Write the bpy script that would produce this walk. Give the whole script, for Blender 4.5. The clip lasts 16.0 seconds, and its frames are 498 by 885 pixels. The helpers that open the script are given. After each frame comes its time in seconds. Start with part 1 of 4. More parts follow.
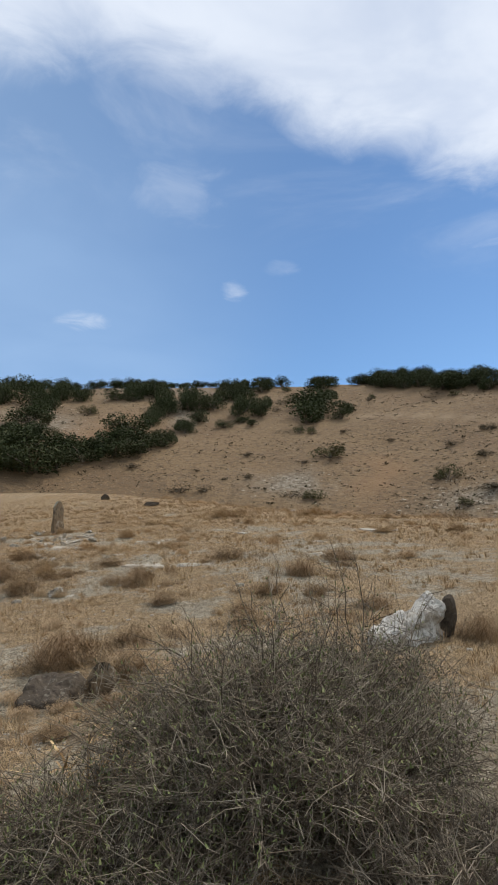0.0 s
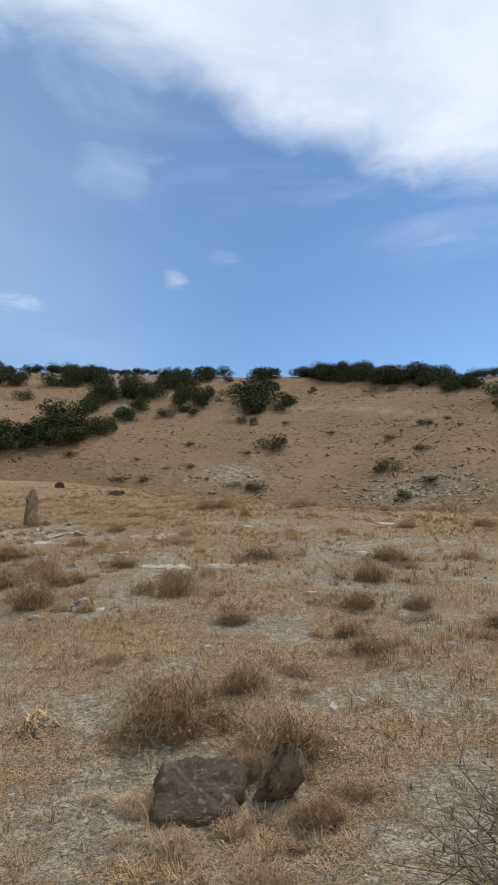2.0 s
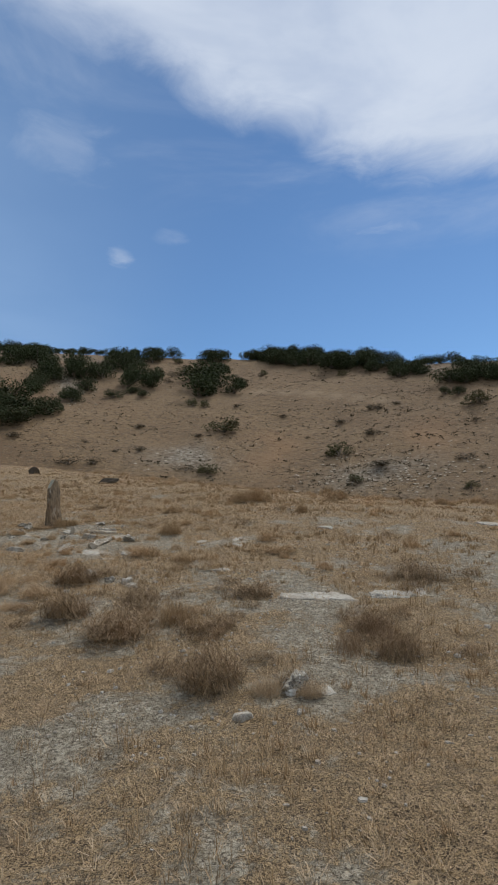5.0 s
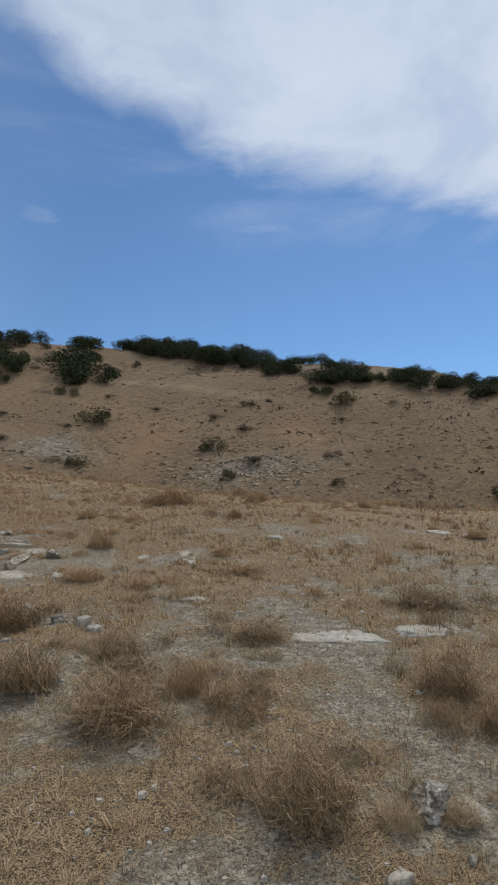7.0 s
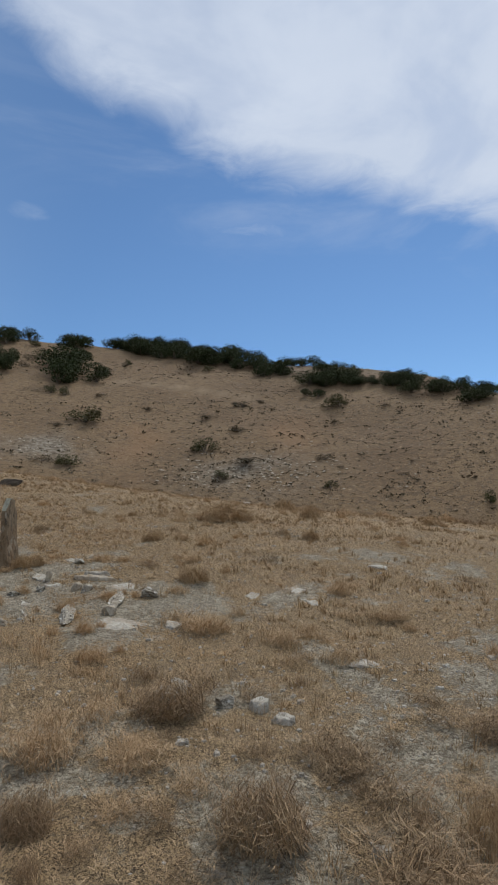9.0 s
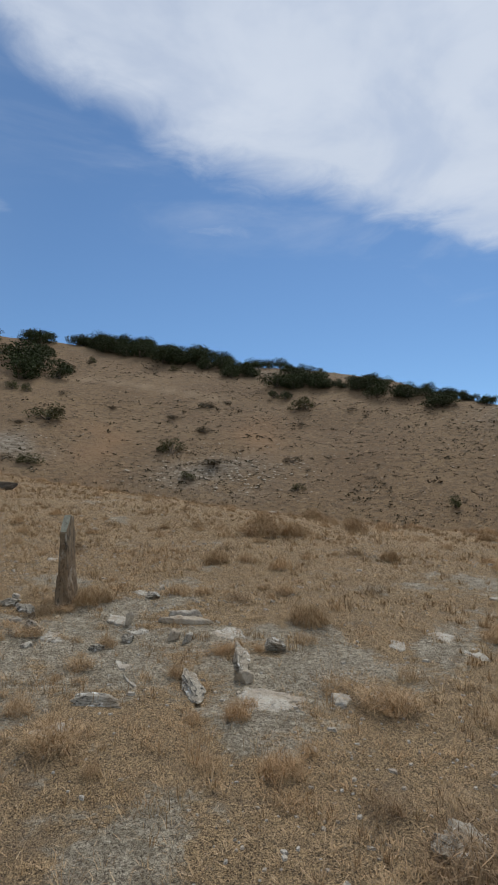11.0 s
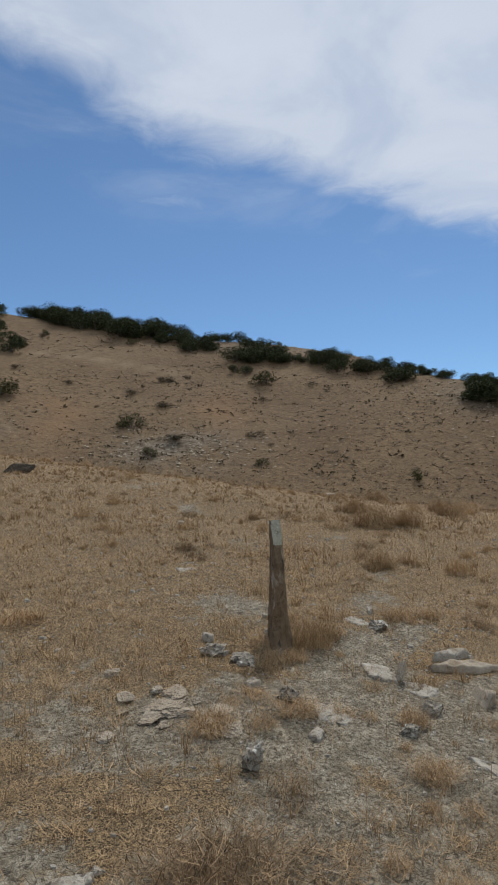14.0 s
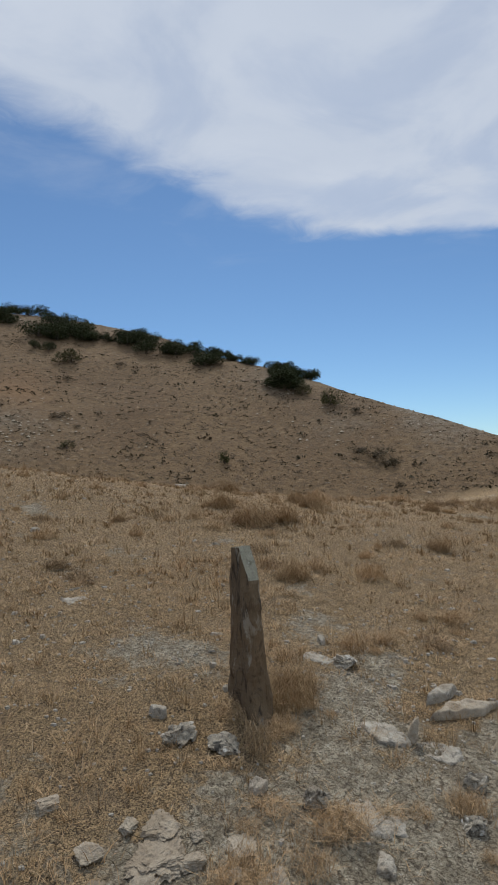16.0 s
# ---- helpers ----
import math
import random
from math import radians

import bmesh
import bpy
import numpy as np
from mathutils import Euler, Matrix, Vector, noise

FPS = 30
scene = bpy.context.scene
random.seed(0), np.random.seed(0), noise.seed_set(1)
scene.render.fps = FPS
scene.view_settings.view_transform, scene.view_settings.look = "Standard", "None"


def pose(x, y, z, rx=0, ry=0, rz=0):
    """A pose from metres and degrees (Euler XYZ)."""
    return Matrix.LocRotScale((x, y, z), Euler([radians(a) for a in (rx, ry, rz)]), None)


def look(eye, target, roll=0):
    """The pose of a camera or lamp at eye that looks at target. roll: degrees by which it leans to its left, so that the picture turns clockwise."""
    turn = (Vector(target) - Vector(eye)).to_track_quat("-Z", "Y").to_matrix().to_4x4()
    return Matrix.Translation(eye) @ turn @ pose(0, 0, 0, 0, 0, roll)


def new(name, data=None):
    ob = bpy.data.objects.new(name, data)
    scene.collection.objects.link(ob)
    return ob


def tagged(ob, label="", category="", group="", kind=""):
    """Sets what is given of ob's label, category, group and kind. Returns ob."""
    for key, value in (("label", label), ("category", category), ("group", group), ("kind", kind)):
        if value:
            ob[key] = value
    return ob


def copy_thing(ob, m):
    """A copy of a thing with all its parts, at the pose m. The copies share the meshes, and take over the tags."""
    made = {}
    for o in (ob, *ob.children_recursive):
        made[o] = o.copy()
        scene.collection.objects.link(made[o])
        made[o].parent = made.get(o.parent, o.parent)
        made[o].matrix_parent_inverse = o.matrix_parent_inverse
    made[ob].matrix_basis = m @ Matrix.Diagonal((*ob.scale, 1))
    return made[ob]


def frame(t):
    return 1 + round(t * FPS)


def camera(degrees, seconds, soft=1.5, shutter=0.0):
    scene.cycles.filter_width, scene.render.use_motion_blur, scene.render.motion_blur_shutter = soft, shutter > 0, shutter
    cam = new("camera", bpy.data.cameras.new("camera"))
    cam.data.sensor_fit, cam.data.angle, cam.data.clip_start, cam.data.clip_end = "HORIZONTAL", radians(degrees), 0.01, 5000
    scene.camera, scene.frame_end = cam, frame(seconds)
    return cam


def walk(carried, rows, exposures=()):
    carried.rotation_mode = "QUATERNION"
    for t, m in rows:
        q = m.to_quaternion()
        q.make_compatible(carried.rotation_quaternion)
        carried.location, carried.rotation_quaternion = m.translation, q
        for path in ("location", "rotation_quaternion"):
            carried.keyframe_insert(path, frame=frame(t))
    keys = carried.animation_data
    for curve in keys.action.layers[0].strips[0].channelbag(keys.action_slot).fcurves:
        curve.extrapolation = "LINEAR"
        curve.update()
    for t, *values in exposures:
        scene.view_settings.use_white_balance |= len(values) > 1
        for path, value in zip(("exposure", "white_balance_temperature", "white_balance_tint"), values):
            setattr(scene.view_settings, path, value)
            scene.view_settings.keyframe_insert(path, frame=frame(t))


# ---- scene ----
cam = camera(44.7, 16.0, soft=1.8)
PATH = [
    (0.0, pose(0.000, 0.000, 1.566, 100.53, 1.62, 2.31)),
    (0.5, pose(-0.528, 0.256, 1.561, 100.48, 1.66, 2.57)),
    (1.0, pose(-0.977, 0.583, 1.554, 99.81, 1.30, 1.35)),
    (1.5, pose(-1.257, 0.984, 1.603, 99.48, 1.41, -1.52)),
    (2.0, pose(-1.481, 1.482, 1.728, 99.47, 1.46, -3.63)),
    (2.5, pose(-1.802, 1.925, 1.808, 99.39, 1.47, -7.56)),
    (3.0, pose(-2.146, 2.385, 1.877, 99.13, 1.50, -7.70)),
    (3.5, pose(-2.543, 2.846, 1.974, 98.76, 1.54, -6.41)),
    (3.7, pose(-2.698, 3.002, 1.987, 98.91, 1.58, -6.11)),
    (5.8, pose(-3.947, 4.441, 2.217, 96.68, 1.55, -16.70)),
    (6.0, pose(-3.984, 4.567, 2.190, 96.75, 1.49, -19.33)),
    (6.5, pose(-4.150, 5.034, 2.315, 96.75, 1.33, -20.84)),
    (7.0, pose(-4.481, 5.445, 2.423, 96.81, 1.43, -21.21)),
    (7.5, pose(-4.758, 5.773, 2.583, 96.67, 1.25, -21.48)),
    (8.0, pose(-5.023, 6.231, 2.609, 96.99, 1.16, -21.30)),
    (8.5, pose(-5.248, 6.647, 2.700, 97.07, 1.09, -21.05)),
    (9.0, pose(-5.507, 7.032, 2.788, 96.87, 0.82, -22.47)),
    (9.5, pose(-5.682, 7.453, 2.783, 97.18, 0.58, -23.31)),
    (9.7, pose(-5.763, 7.632, 2.808, 97.49, 0.33, -23.24)),
    (11.8, pose(-6.890, 9.818, 3.070, 96.11, 0.39, -28.70)),
    (12.0, pose(-7.025, 9.979, 3.067, 95.90, 0.50, -29.16)),
    (12.5, pose(-7.237, 10.344, 3.075, 95.85, 1.03, -29.14)),
    (13.0, pose(-7.353, 10.774, 3.117, 96.03, 1.20, -28.91)),
    (13.5, pose(-7.527, 11.161, 3.118, 95.78, 1.12, -29.18)),
    (14.0, pose(-7.613, 11.559, 3.242, 94.54, 1.00, -30.33)),
    (14.5, pose(-7.563, 11.868, 3.303, 93.70, 1.22, -33.90)),
    (15.0, pose(-7.757, 12.178, 3.337, 93.09, 1.30, -39.73)),
    (15.5, pose(-7.835, 12.558, 3.407, 92.86, 1.23, -43.09)),
    (16.0, pose(-7.714, 12.923, 3.439, 92.46, 1.53, -48.54)),
]
EXPOSURES = [(0.0, 0.09, 6560, 10), (1.5, 0.17, 6580, 10), (3.5, -0.14, 6380, 10), (6.5, -0.27, 6200, 10), (9.5, -0.28, 6240, 10), (13.5, -0.29, 6400, 10), (16.0, -0.41, 6330, 10)]
walk(cam, PATH, EXPOSURES)

# ---- daylight: thin high cloud, a softened sun ahead and to the right ----
SUN_AZ, SUN_EL = -48.0, 56.0


def node(tree, kind, **values):
    n = tree.nodes.new(kind)
    for key, value in values.items():
        if key in n.inputs:
            n.inputs[key].default_value = value
    return n


def link(tree, a, b):
    tree.links.new(a, b)


def arith(tree, op, a, b=None, c=None):
    n = tree.nodes.new("ShaderNodeMath")
    n.operation = op
    for k, v in enumerate((a, b, c)):
        if v is None:
            continue
        if isinstance(v, (int, float)):
            n.inputs[k].default_value = v
        else:
            link(tree, v, n.inputs[k])
    return n.outputs[0]


def step(tree, value, lo, hi):
    n = tree.nodes.new("ShaderNodeMapRange")
    n.interpolation_type = "SMOOTHSTEP"
    n.inputs["From Min"].default_value, n.inputs["From Max"].default_value = lo, hi
    link(tree, value, n.inputs["Value"])
    return n.outputs[0]


def noise_at(tree, vector, scale, detail=4.0, rough=0.55, warp=0.0):
    n = tree.nodes.new("ShaderNodeTexNoise")
    n.inputs["Scale"].default_value, n.inputs["Detail"].default_value = scale, detail
    n.inputs["Roughness"].default_value, n.inputs["Distortion"].default_value = rough, warp
    link(tree, vector, n.inputs["Vector"])
    return n.outputs["Fac"]


def blend(tree, fac, a, b, mode="MIX"):
    n = tree.nodes.new("ShaderNodeMix")
    n.data_type, n.blend_type = "RGBA", mode
    for socket, v in ((n.inputs[0], fac), (n.inputs[6], a), (n.inputs[7], b)):
        if isinstance(v, (int, float)):
            socket.default_value = v
        elif isinstance(v, tuple):
            socket.default_value = (*v, 1) if len(v) == 3 else v
        else:
            link(tree, v, socket)
    return n.outputs[2]


def make_world():
    world = bpy.data.worlds.new("sky")
    scene.world = world
    world.use_nodes = True
    tr = world.node_tree
    tr.nodes.clear()
    out = tr.nodes.new("ShaderNodeOutputWorld")
    bg = node(tr, "ShaderNodeBackground", Strength=0.12)
    sky = tr.nodes.new("ShaderNodeTexSky")
    sky.sky_type, sky.sun_disc = "NISHITA", False
    sky.sun_elevation, sky.sun_rotation = radians(SUN_EL), radians(-SUN_AZ)
    sky.altitude, sky.air_density, sky.dust_density, sky.ozone_density = 900, 0.9, 0.2, 2.5
    co = tr.nodes.new("ShaderNodeTexCoord").outputs["Generated"]
    sep = tr.nodes.new("ShaderNodeSeparateXYZ")
    link(tr, co, sep.inputs[0])
    up = arith(tr, "MAXIMUM", sep.outputs[2], 0.06)
    px, py = arith(tr, "DIVIDE", sep.outputs[0], up), arith(tr, "DIVIDE", sep.outputs[1], up)
    flat = tr.nodes.new("ShaderNodeCombineXYZ")
    link(tr, px, flat.inputs[0]), link(tr, py, flat.inputs[1])
    p = flat.outputs[0]
    # a sheet of cloud overhead whose far edge runs across the view
    broad = arith(tr, "SUBTRACT", noise_at(tr, p, 1.3, 3, 0.5, 0.3), 0.5)
    fine = arith(tr, "SUBTRACT", noise_at(tr, p, 4.5, 7, 0.6, 0.6), 0.5)
    edge = arith(tr, "MULTIPLY_ADD", step(tr, px, -0.4, 0.62), 0.46, 1.09)
    edge = arith(tr, "SUBTRACT", edge, arith(tr, "MULTIPLY", step(tr, px, 2.05, 2.9), 0.9))
    depth = arith(tr, "SUBTRACT", edge, py)
    depth = arith(tr, "MULTIPLY_ADD", broad, 0.22, depth)
    depth = arith(tr, "MULTIPLY_ADD", fine, 0.30, depth)
    sheet = step(tr, depth, -0.07, 0.2)
    thin = arith(tr, "MULTIPLY_ADD", step(tr, noise_at(tr, p, 2.1, 5, 0.55, 0.5), 0.36, 0.6), 0.24, 0.72)
    sheet = arith(tr, "MULTIPLY", sheet, thin)
    veil = arith(tr, "MULTIPLY", step(tr, depth, -0.75, 0.1), arith(tr, "MULTIPLY", step(tr, noise_at(tr, p, 1.7, 6, 0.6, 0.8), 0.45, 0.78), 0.26))
    cover = arith(tr, "MAXIMUM", sheet, veil)
    haze = arith(tr, "MULTIPLY", step(tr, px, 0.35, -0.9), arith(tr, "MULTIPLY_ADD", broad, 0.25, 0.26))
    # small wisps below the sheet
    for wx, wy, rx, ry, a in ((-0.21, 1.5, 0.12, 0.16, 0.2), (-0.78, 2.42, 0.10, 0.10, 0.5), (-0.12, 2.17, 0.045, 0.09, 0.42), (0.76, 1.86, 0.13, 0.06, 0.22), (0.05, 2.02, 0.06, 0.06, 0.2), (-1.45, 3.35, 0.16, 0.12, 0.8)):
        dx = arith(tr, "DIVIDE", arith(tr, "SUBTRACT", px, wx), rx)
        dy = arith(tr, "DIVIDE", arith(tr, "SUBTRACT", py, wy), ry)
        rr = arith(tr, "ADD", arith(tr, "MULTIPLY", dx, dx), arith(tr, "MULTIPLY", dy, dy))
        rr = arith(tr, "MULTIPLY_ADD", fine, 6.5, rr)
        puff = arith(tr, "MULTIPLY", step(tr, rr, 1.5, -1.2), a)
        cover = arith(tr, "MAXIMUM", cover, puff)
    cover = arith(tr, "MULTIPLY", cover, step(tr, sep.outputs[2], 0.03, 0.14))
    shade = noise_at(tr, p, 2.6, 5, 0.55, 0.4)
    cloud = blend(tr, shade, (5.7, 6.35, 7.4), (7.0, 7.5, 8.3))
    blue = blend(tr, 1.0, sky.outputs[0], (0.85, 1.01, 1.07), "MULTIPLY")
    blue = blend(tr, arith(tr, "MULTIPLY", haze, 2.0), blue, (3.1, 4.6, 6.9))
    col = blend(tr, cover, blue, cloud)
    link(tr, col, bg.inputs["Color"])
    link(tr, bg.outputs[0], out.inputs["Surface"])


make_world()
sun = new("sun", bpy.data.lights.new("sun", "SUN"))
sun.data.energy, sun.data.angle, sun.data.color = 3.1, radians(7), (1.0, 0.93, 0.82)
a_, e_ = radians(SUN_AZ), radians(SUN_EL)
sun.matrix_world = look((-math.sin(a_) * math.cos(e_) * 60, math.cos(a_) * math.cos(e_) * 60, math.sin(e_) * 60), (0, 0, 0))


# ---- materials ----
def material(name, rough=0.9):
    m = bpy.data.materials.new(name)
    m.use_nodes = True
    tr = m.node_tree
    b = tr.nodes["Principled BSDF"]
    b.inputs["Roughness"].default_value = rough
    b.inputs["Specular IOR Level"].default_value = 0.25
    return m, tr, b


def bumped(tr, b, height, strength, distance):
    n = node(tr, "ShaderNodeBump", Strength=strength, Distance=distance)
    link(tr, height, n.inputs["Height"])
    link(tr, n.outputs[0], b.inputs["Normal"])


def ground_material():
    m, tr, b = material("dry_ground", 0.95)
    pos = tr.nodes.new("ShaderNodeNewGeometry").outputs["Position"]
    att = {}
    for key in ("hill", "scree", "trail", "ochre", "turf"):
        n = tr.nodes.new("ShaderNodeAttribute")
        n.attribute_name = key
        att[key] = n.outputs["Fac"]
    # terrace: pale crumbling clay under matted straw
    clay = blend(tr, noise_at(tr, pos, 1.7, 6), (0.395, 0.343, 0.25), (0.525, 0.465, 0.35))
    clay = blend(tr, step(tr, noise_at(tr, pos, 11, 6, 0.7), 0.42, 0.62), (0.275, 0.235, 0.165), clay)
    crumbs = noise_at(tr, pos, 46, 5, 0.72)
    # dark crumbs, their colour deepened to paint in the shade between them
    clay = blend(tr, step(tr, crumbs, 0.50, 0.40), clay, (0.15, 0.12, 0.085))
    clay = blend(tr, step(tr, crumbs, 0.60, 0.68), clay, (0.60, 0.56, 0.47))
    straw = blend(tr, noise_at(tr, pos, 0.9, 5), (0.385, 0.265, 0.136), (0.47, 0.342, 0.19))
    fibre_gaps = noise_at(tr, pos, 55, 5, 0.65, 2.2)
    # shade in the gaps between straw fibres, painted as a dark colour
    straw = blend(tr, step(tr, fibre_gaps, 0.40, 0.58), (0.08, 0.056, 0.034), straw)
    cover = step(tr, arith(tr, "MULTIPLY_ADD", arith(tr, "SUBTRACT", noise_at(tr, pos, 7.0, 8, 0.72, 0.5), 0.5), 2.8, att["turf"]), 0.25, 0.75)
    near = blend(tr, cover, clay, straw)
    near = blend(tr, arith(tr, "MULTIPLY", step(tr, noise_at(tr, pos, 2.6, 7, 0.7), 0.54, 0.68), 0.45), near, (0.17, 0.125, 0.082))
    cr = tr.nodes.new("ShaderNodeTexVoronoi")
    cr.feature = "DISTANCE_TO_EDGE"
    cr.inputs["Scale"].default_value = 27
    wob = tr.nodes.new("ShaderNodeVectorMath")
    wob.operation = "MULTIPLY_ADD"
    tex = tr.nodes.new("ShaderNodeTexNoise")
    tex.inputs["Scale"].default_value = 9
    link(tr, pos, tex.inputs["Vector"])
    link(tr, tex.outputs["Color"], wob.inputs[0])
    wob.inputs[1].default_value = (0.2, 0.2, 0.2)
    link(tr, pos, wob.inputs[2])
    link(tr, wob.outputs[0], cr.inputs["Vector"])
    crack = step(tr, cr.outputs["Distance"], 0.0, 0.07)
    near = blend(tr, arith(tr, "MULTIPLY", arith(tr, "SUBTRACT", 1.0, crack), arith(tr, "SUBTRACT", 0.32, arith(tr, "MULTIPLY", cover, 0.32))), near, (0.15, 0.12, 0.085))
    # hillside: dry turf, bare earth, pale stones
    turf = blend(tr, noise_at(tr, pos, 0.035, 6, 0.6, 0.6), (0.138, 0.092, 0.050), (0.225, 0.15, 0.078))
    turf = blend(tr, step(tr, noise_at(tr, pos, 0.014, 4, 0.6, 0.8), 0.42, 0.66), turf, blend(tr, 0.5, turf, (0.12, 0.074, 0.04)))
    turf = blend(tr, step(tr, noise_at(tr, pos, 0.42, 6, 0.68), 0.46, 0.64), turf, (0.125, 0.085, 0.048))
    turf = blend(tr, step(tr, noise_at(tr, pos, 1.1, 5, 0.7), 0.52, 0.64), turf, (0.10, 0.069, 0.040))
    turf = blend(tr, step(tr, noise_at(tr, pos, 0.7, 5, 0.7, 0.4), 0.58, 0.68), turf, (0.265, 0.182, 0.10))
    turf = blend(tr, step(tr, noise_at(tr, pos, 0.85, 4, 0.6), 0.62, 0.72), turf, (0.22, 0.18, 0.13))
    turf = blend(tr, arith(tr, "MULTIPLY", att["ochre"], 0.7), turf, (0.235, 0.135, 0.066))
    pale = blend(tr, step(tr, noise_at(tr, pos, 0.55, 6, 0.7), 0.40, 0.58), (0.265, 0.235, 0.185), (0.125, 0.098, 0.068))
    turf = blend(tr, arith(tr, "MULTIPLY", att["scree"], 0.85), turf, pale)
    turf = blend(tr, arith(tr, "MULTIPLY", att["trail"], 0.7), turf, (0.30, 0.22, 0.14))
    link(tr, blend(tr, att["hill"], near, turf), b.inputs["Base Color"])
    h = arith(tr, "MULTIPLY_ADD", crack, 0.45, arith(tr, "MULTIPLY_ADD", fibre_gaps, 0.7, arith(tr, "MULTIPLY", noise_at(tr, pos, 14, 6, 0.65), 1.4)))
    far = arith(tr, "MULTIPLY", att["hill"], noise_at(tr, pos, 0.55, 6, 0.7))
    bumped(tr, b, arith(tr, "MULTIPLY_ADD", far, 0.7, arith(tr, "MULTIPLY", h, 0.03)), 1.0, 1.0)
    return m


def blade_material(name, ramp, patch, patch_scale=0.8, rough=0.8, bleach=None):
    """Dry stalks: each its own tone, with patches of another hue."""
    m, tr, b = material(name, rough)
    geo = tr.nodes.new("ShaderNodeNewGeometry")
    cr = tr.nodes.new("ShaderNodeValToRGB")
    while len(cr.color_ramp.elements) < len(ramp):
        cr.color_ramp.elements.new(0.5)
    for k, (e, c) in enumerate(zip(cr.color_ramp.elements, ramp)):
        e.position, e.color = k / (len(ramp) - 1), (*c, 1)
    link(tr, geo.outputs["Random Per Island"], cr.inputs[0])
    f = step(tr, noise_at(tr, geo.outputs["Position"], patch_scale, 4), 0.42, 0.66)
    col = blend(tr, arith(tr, "MULTIPLY", f, 0.65), cr.outputs[0], patch)
    if bleach:
        # trodden and bleached lower down, golden higher up
        sep = tr.nodes.new("ShaderNodeSeparateXYZ")
        link(tr, geo.outputs["Position"], sep.inputs[0])
        grey = arith(tr, "MULTIPLY", step(tr, sep.outputs[1], 14.0, 6.0), 0.45)
        col = blend(tr, grey, col, bleach)
    link(tr, col, b.inputs["Base Color"])
    return m


def stone_material(name, base, light, dark, lichen=0.5, stain=(0.05, 0.045, 0.04), crust=34, bloom=(0.24, 0.18, 0.115), stretch=1.0, flake=(0.52, 0.50, 0.44)):
    m, tr, b = material(name, 0.88)
    co = tr.nodes.new("ShaderNodeTexCoord").outputs["Object"]
    rnd = tr.nodes.new("ShaderNodeObjectInfo").outputs["Random"]
    off = tr.nodes.new("ShaderNodeVectorMath")
    off.operation = "ADD"
    longer = tr.nodes.new("ShaderNodeVectorMath")
    longer.operation = "MULTIPLY"
    longer.inputs[1].default_value = (1, 1, stretch)
    link(tr, co, longer.inputs[0]), link(tr, longer.outputs[0], off.inputs[0])
    link(tr, arith(tr, "MULTIPLY", rnd, 37.0), off.inputs[1])
    p = off.outputs[0]
    col = blend(tr, noise_at(tr, p, 7, 6, 0.6, 0.5), base, light)
    col = blend(tr, step(tr, noise_at(tr, p, 17, 6, 0.7), 0.5, 0.72), col, dark)
    col = blend(tr, arith(tr, "MULTIPLY", step(tr, noise_at(tr, p, 21, 8, 0.72, 0.4), 0.52, 0.62), lichen), col, stain)
    col = blend(tr, arith(tr, "MULTIPLY", step(tr, noise_at(tr, p, crust, 6, 0.66, 0.3), 0.56, 0.62), lichen), col, flake)
    col = blend(tr, arith(tr, "MULTIPLY", step(tr, noise_at(tr, p, 4.5, 5, 0.65), 0.45, 0.66), 0.55), col, bloom)
    link(tr, col, b.inputs["Base Color"])
    h = arith(tr, "ADD", noise_at(tr, p, 26, 8, 0.7), noise_at(tr, p, 6, 4))
    bumped(tr, b, h, 0.9, 0.02)
    return m


GROUND = ground_material()
STRAW = blade_material("straw", [(0.19, 0.126, 0.07), (0.44, 0.296, 0.154), (0.56, 0.398, 0.218), (0.31, 0.202, 0.11), (0.60, 0.455, 0.285)], (0.435, 0.268, 0.127), 0.8, bleach=(0.40, 0.318, 0.215))
RUSSET = blade_material("russet_stalks", [(0.06, 0.042, 0.027), (0.24, 0.16, 0.087), (0.42, 0.29, 0.158), (0.14, 0.094, 0.053), (0.50, 0.37, 0.22)], (0.27, 0.172, 0.093), 1.6)
PALE_STALK = blade_material("pale_stalks", [(0.36, 0.235, 0.105), (0.54, 0.39, 0.20), (0.26, 0.16, 0.075)], (0.42, 0.28, 0.13), 3.0)
LIMESTONE = stone_material("limestone", (0.32, 0.285, 0.23), (0.50, 0.465, 0.39), (0.19, 0.16, 0.12), 0.55)
LICHENED = stone_material("lichened_stone", (0.25, 0.218, 0.168), (0.40, 0.365, 0.295), (0.12, 0.10, 0.076), 0.95, crust=13, flake=(0.60, 0.58, 0.52))
SPECKLED = stone_material("speckled_stone", (0.20, 0.17, 0.132), (0.30, 0.265, 0.215), (0.11, 0.09, 0.067), 0.9, crust=34)
CRUMBLY = stone_material("crumbly_tufa", (0.33, 0.275, 0.20), (0.46, 0.40, 0.31), (0.15, 0.115, 0.08), 0.25)
CLUMP = blade_material("russet_grass", [(0.17, 0.11, 0.058), (0.32, 0.208, 0.104), (0.45, 0.315, 0.165), (0.23, 0.145, 0.073), (0.50, 0.38, 0.215)], (0.31, 0.19, 0.092), 1.4)
DARKSTONE = stone_material("dark_stone", (0.06, 0.046, 0.033), (0.095, 0.074, 0.054), (0.035, 0.028, 0.021), 0.35, (0.03, 0.026, 0.02), 24, (0.075, 0.056, 0.036), flake=(0.32, 0.29, 0.23))
BROWNSTONE = stone_material("brown_stone", (0.085, 0.062, 0.040), (0.24, 0.175, 0.105), (0.035, 0.027, 0.02), 0.9, (0.028, 0.022, 0.017), 10, (0.16, 0.10, 0.052), 0.45, (0.32, 0.29, 0.23))
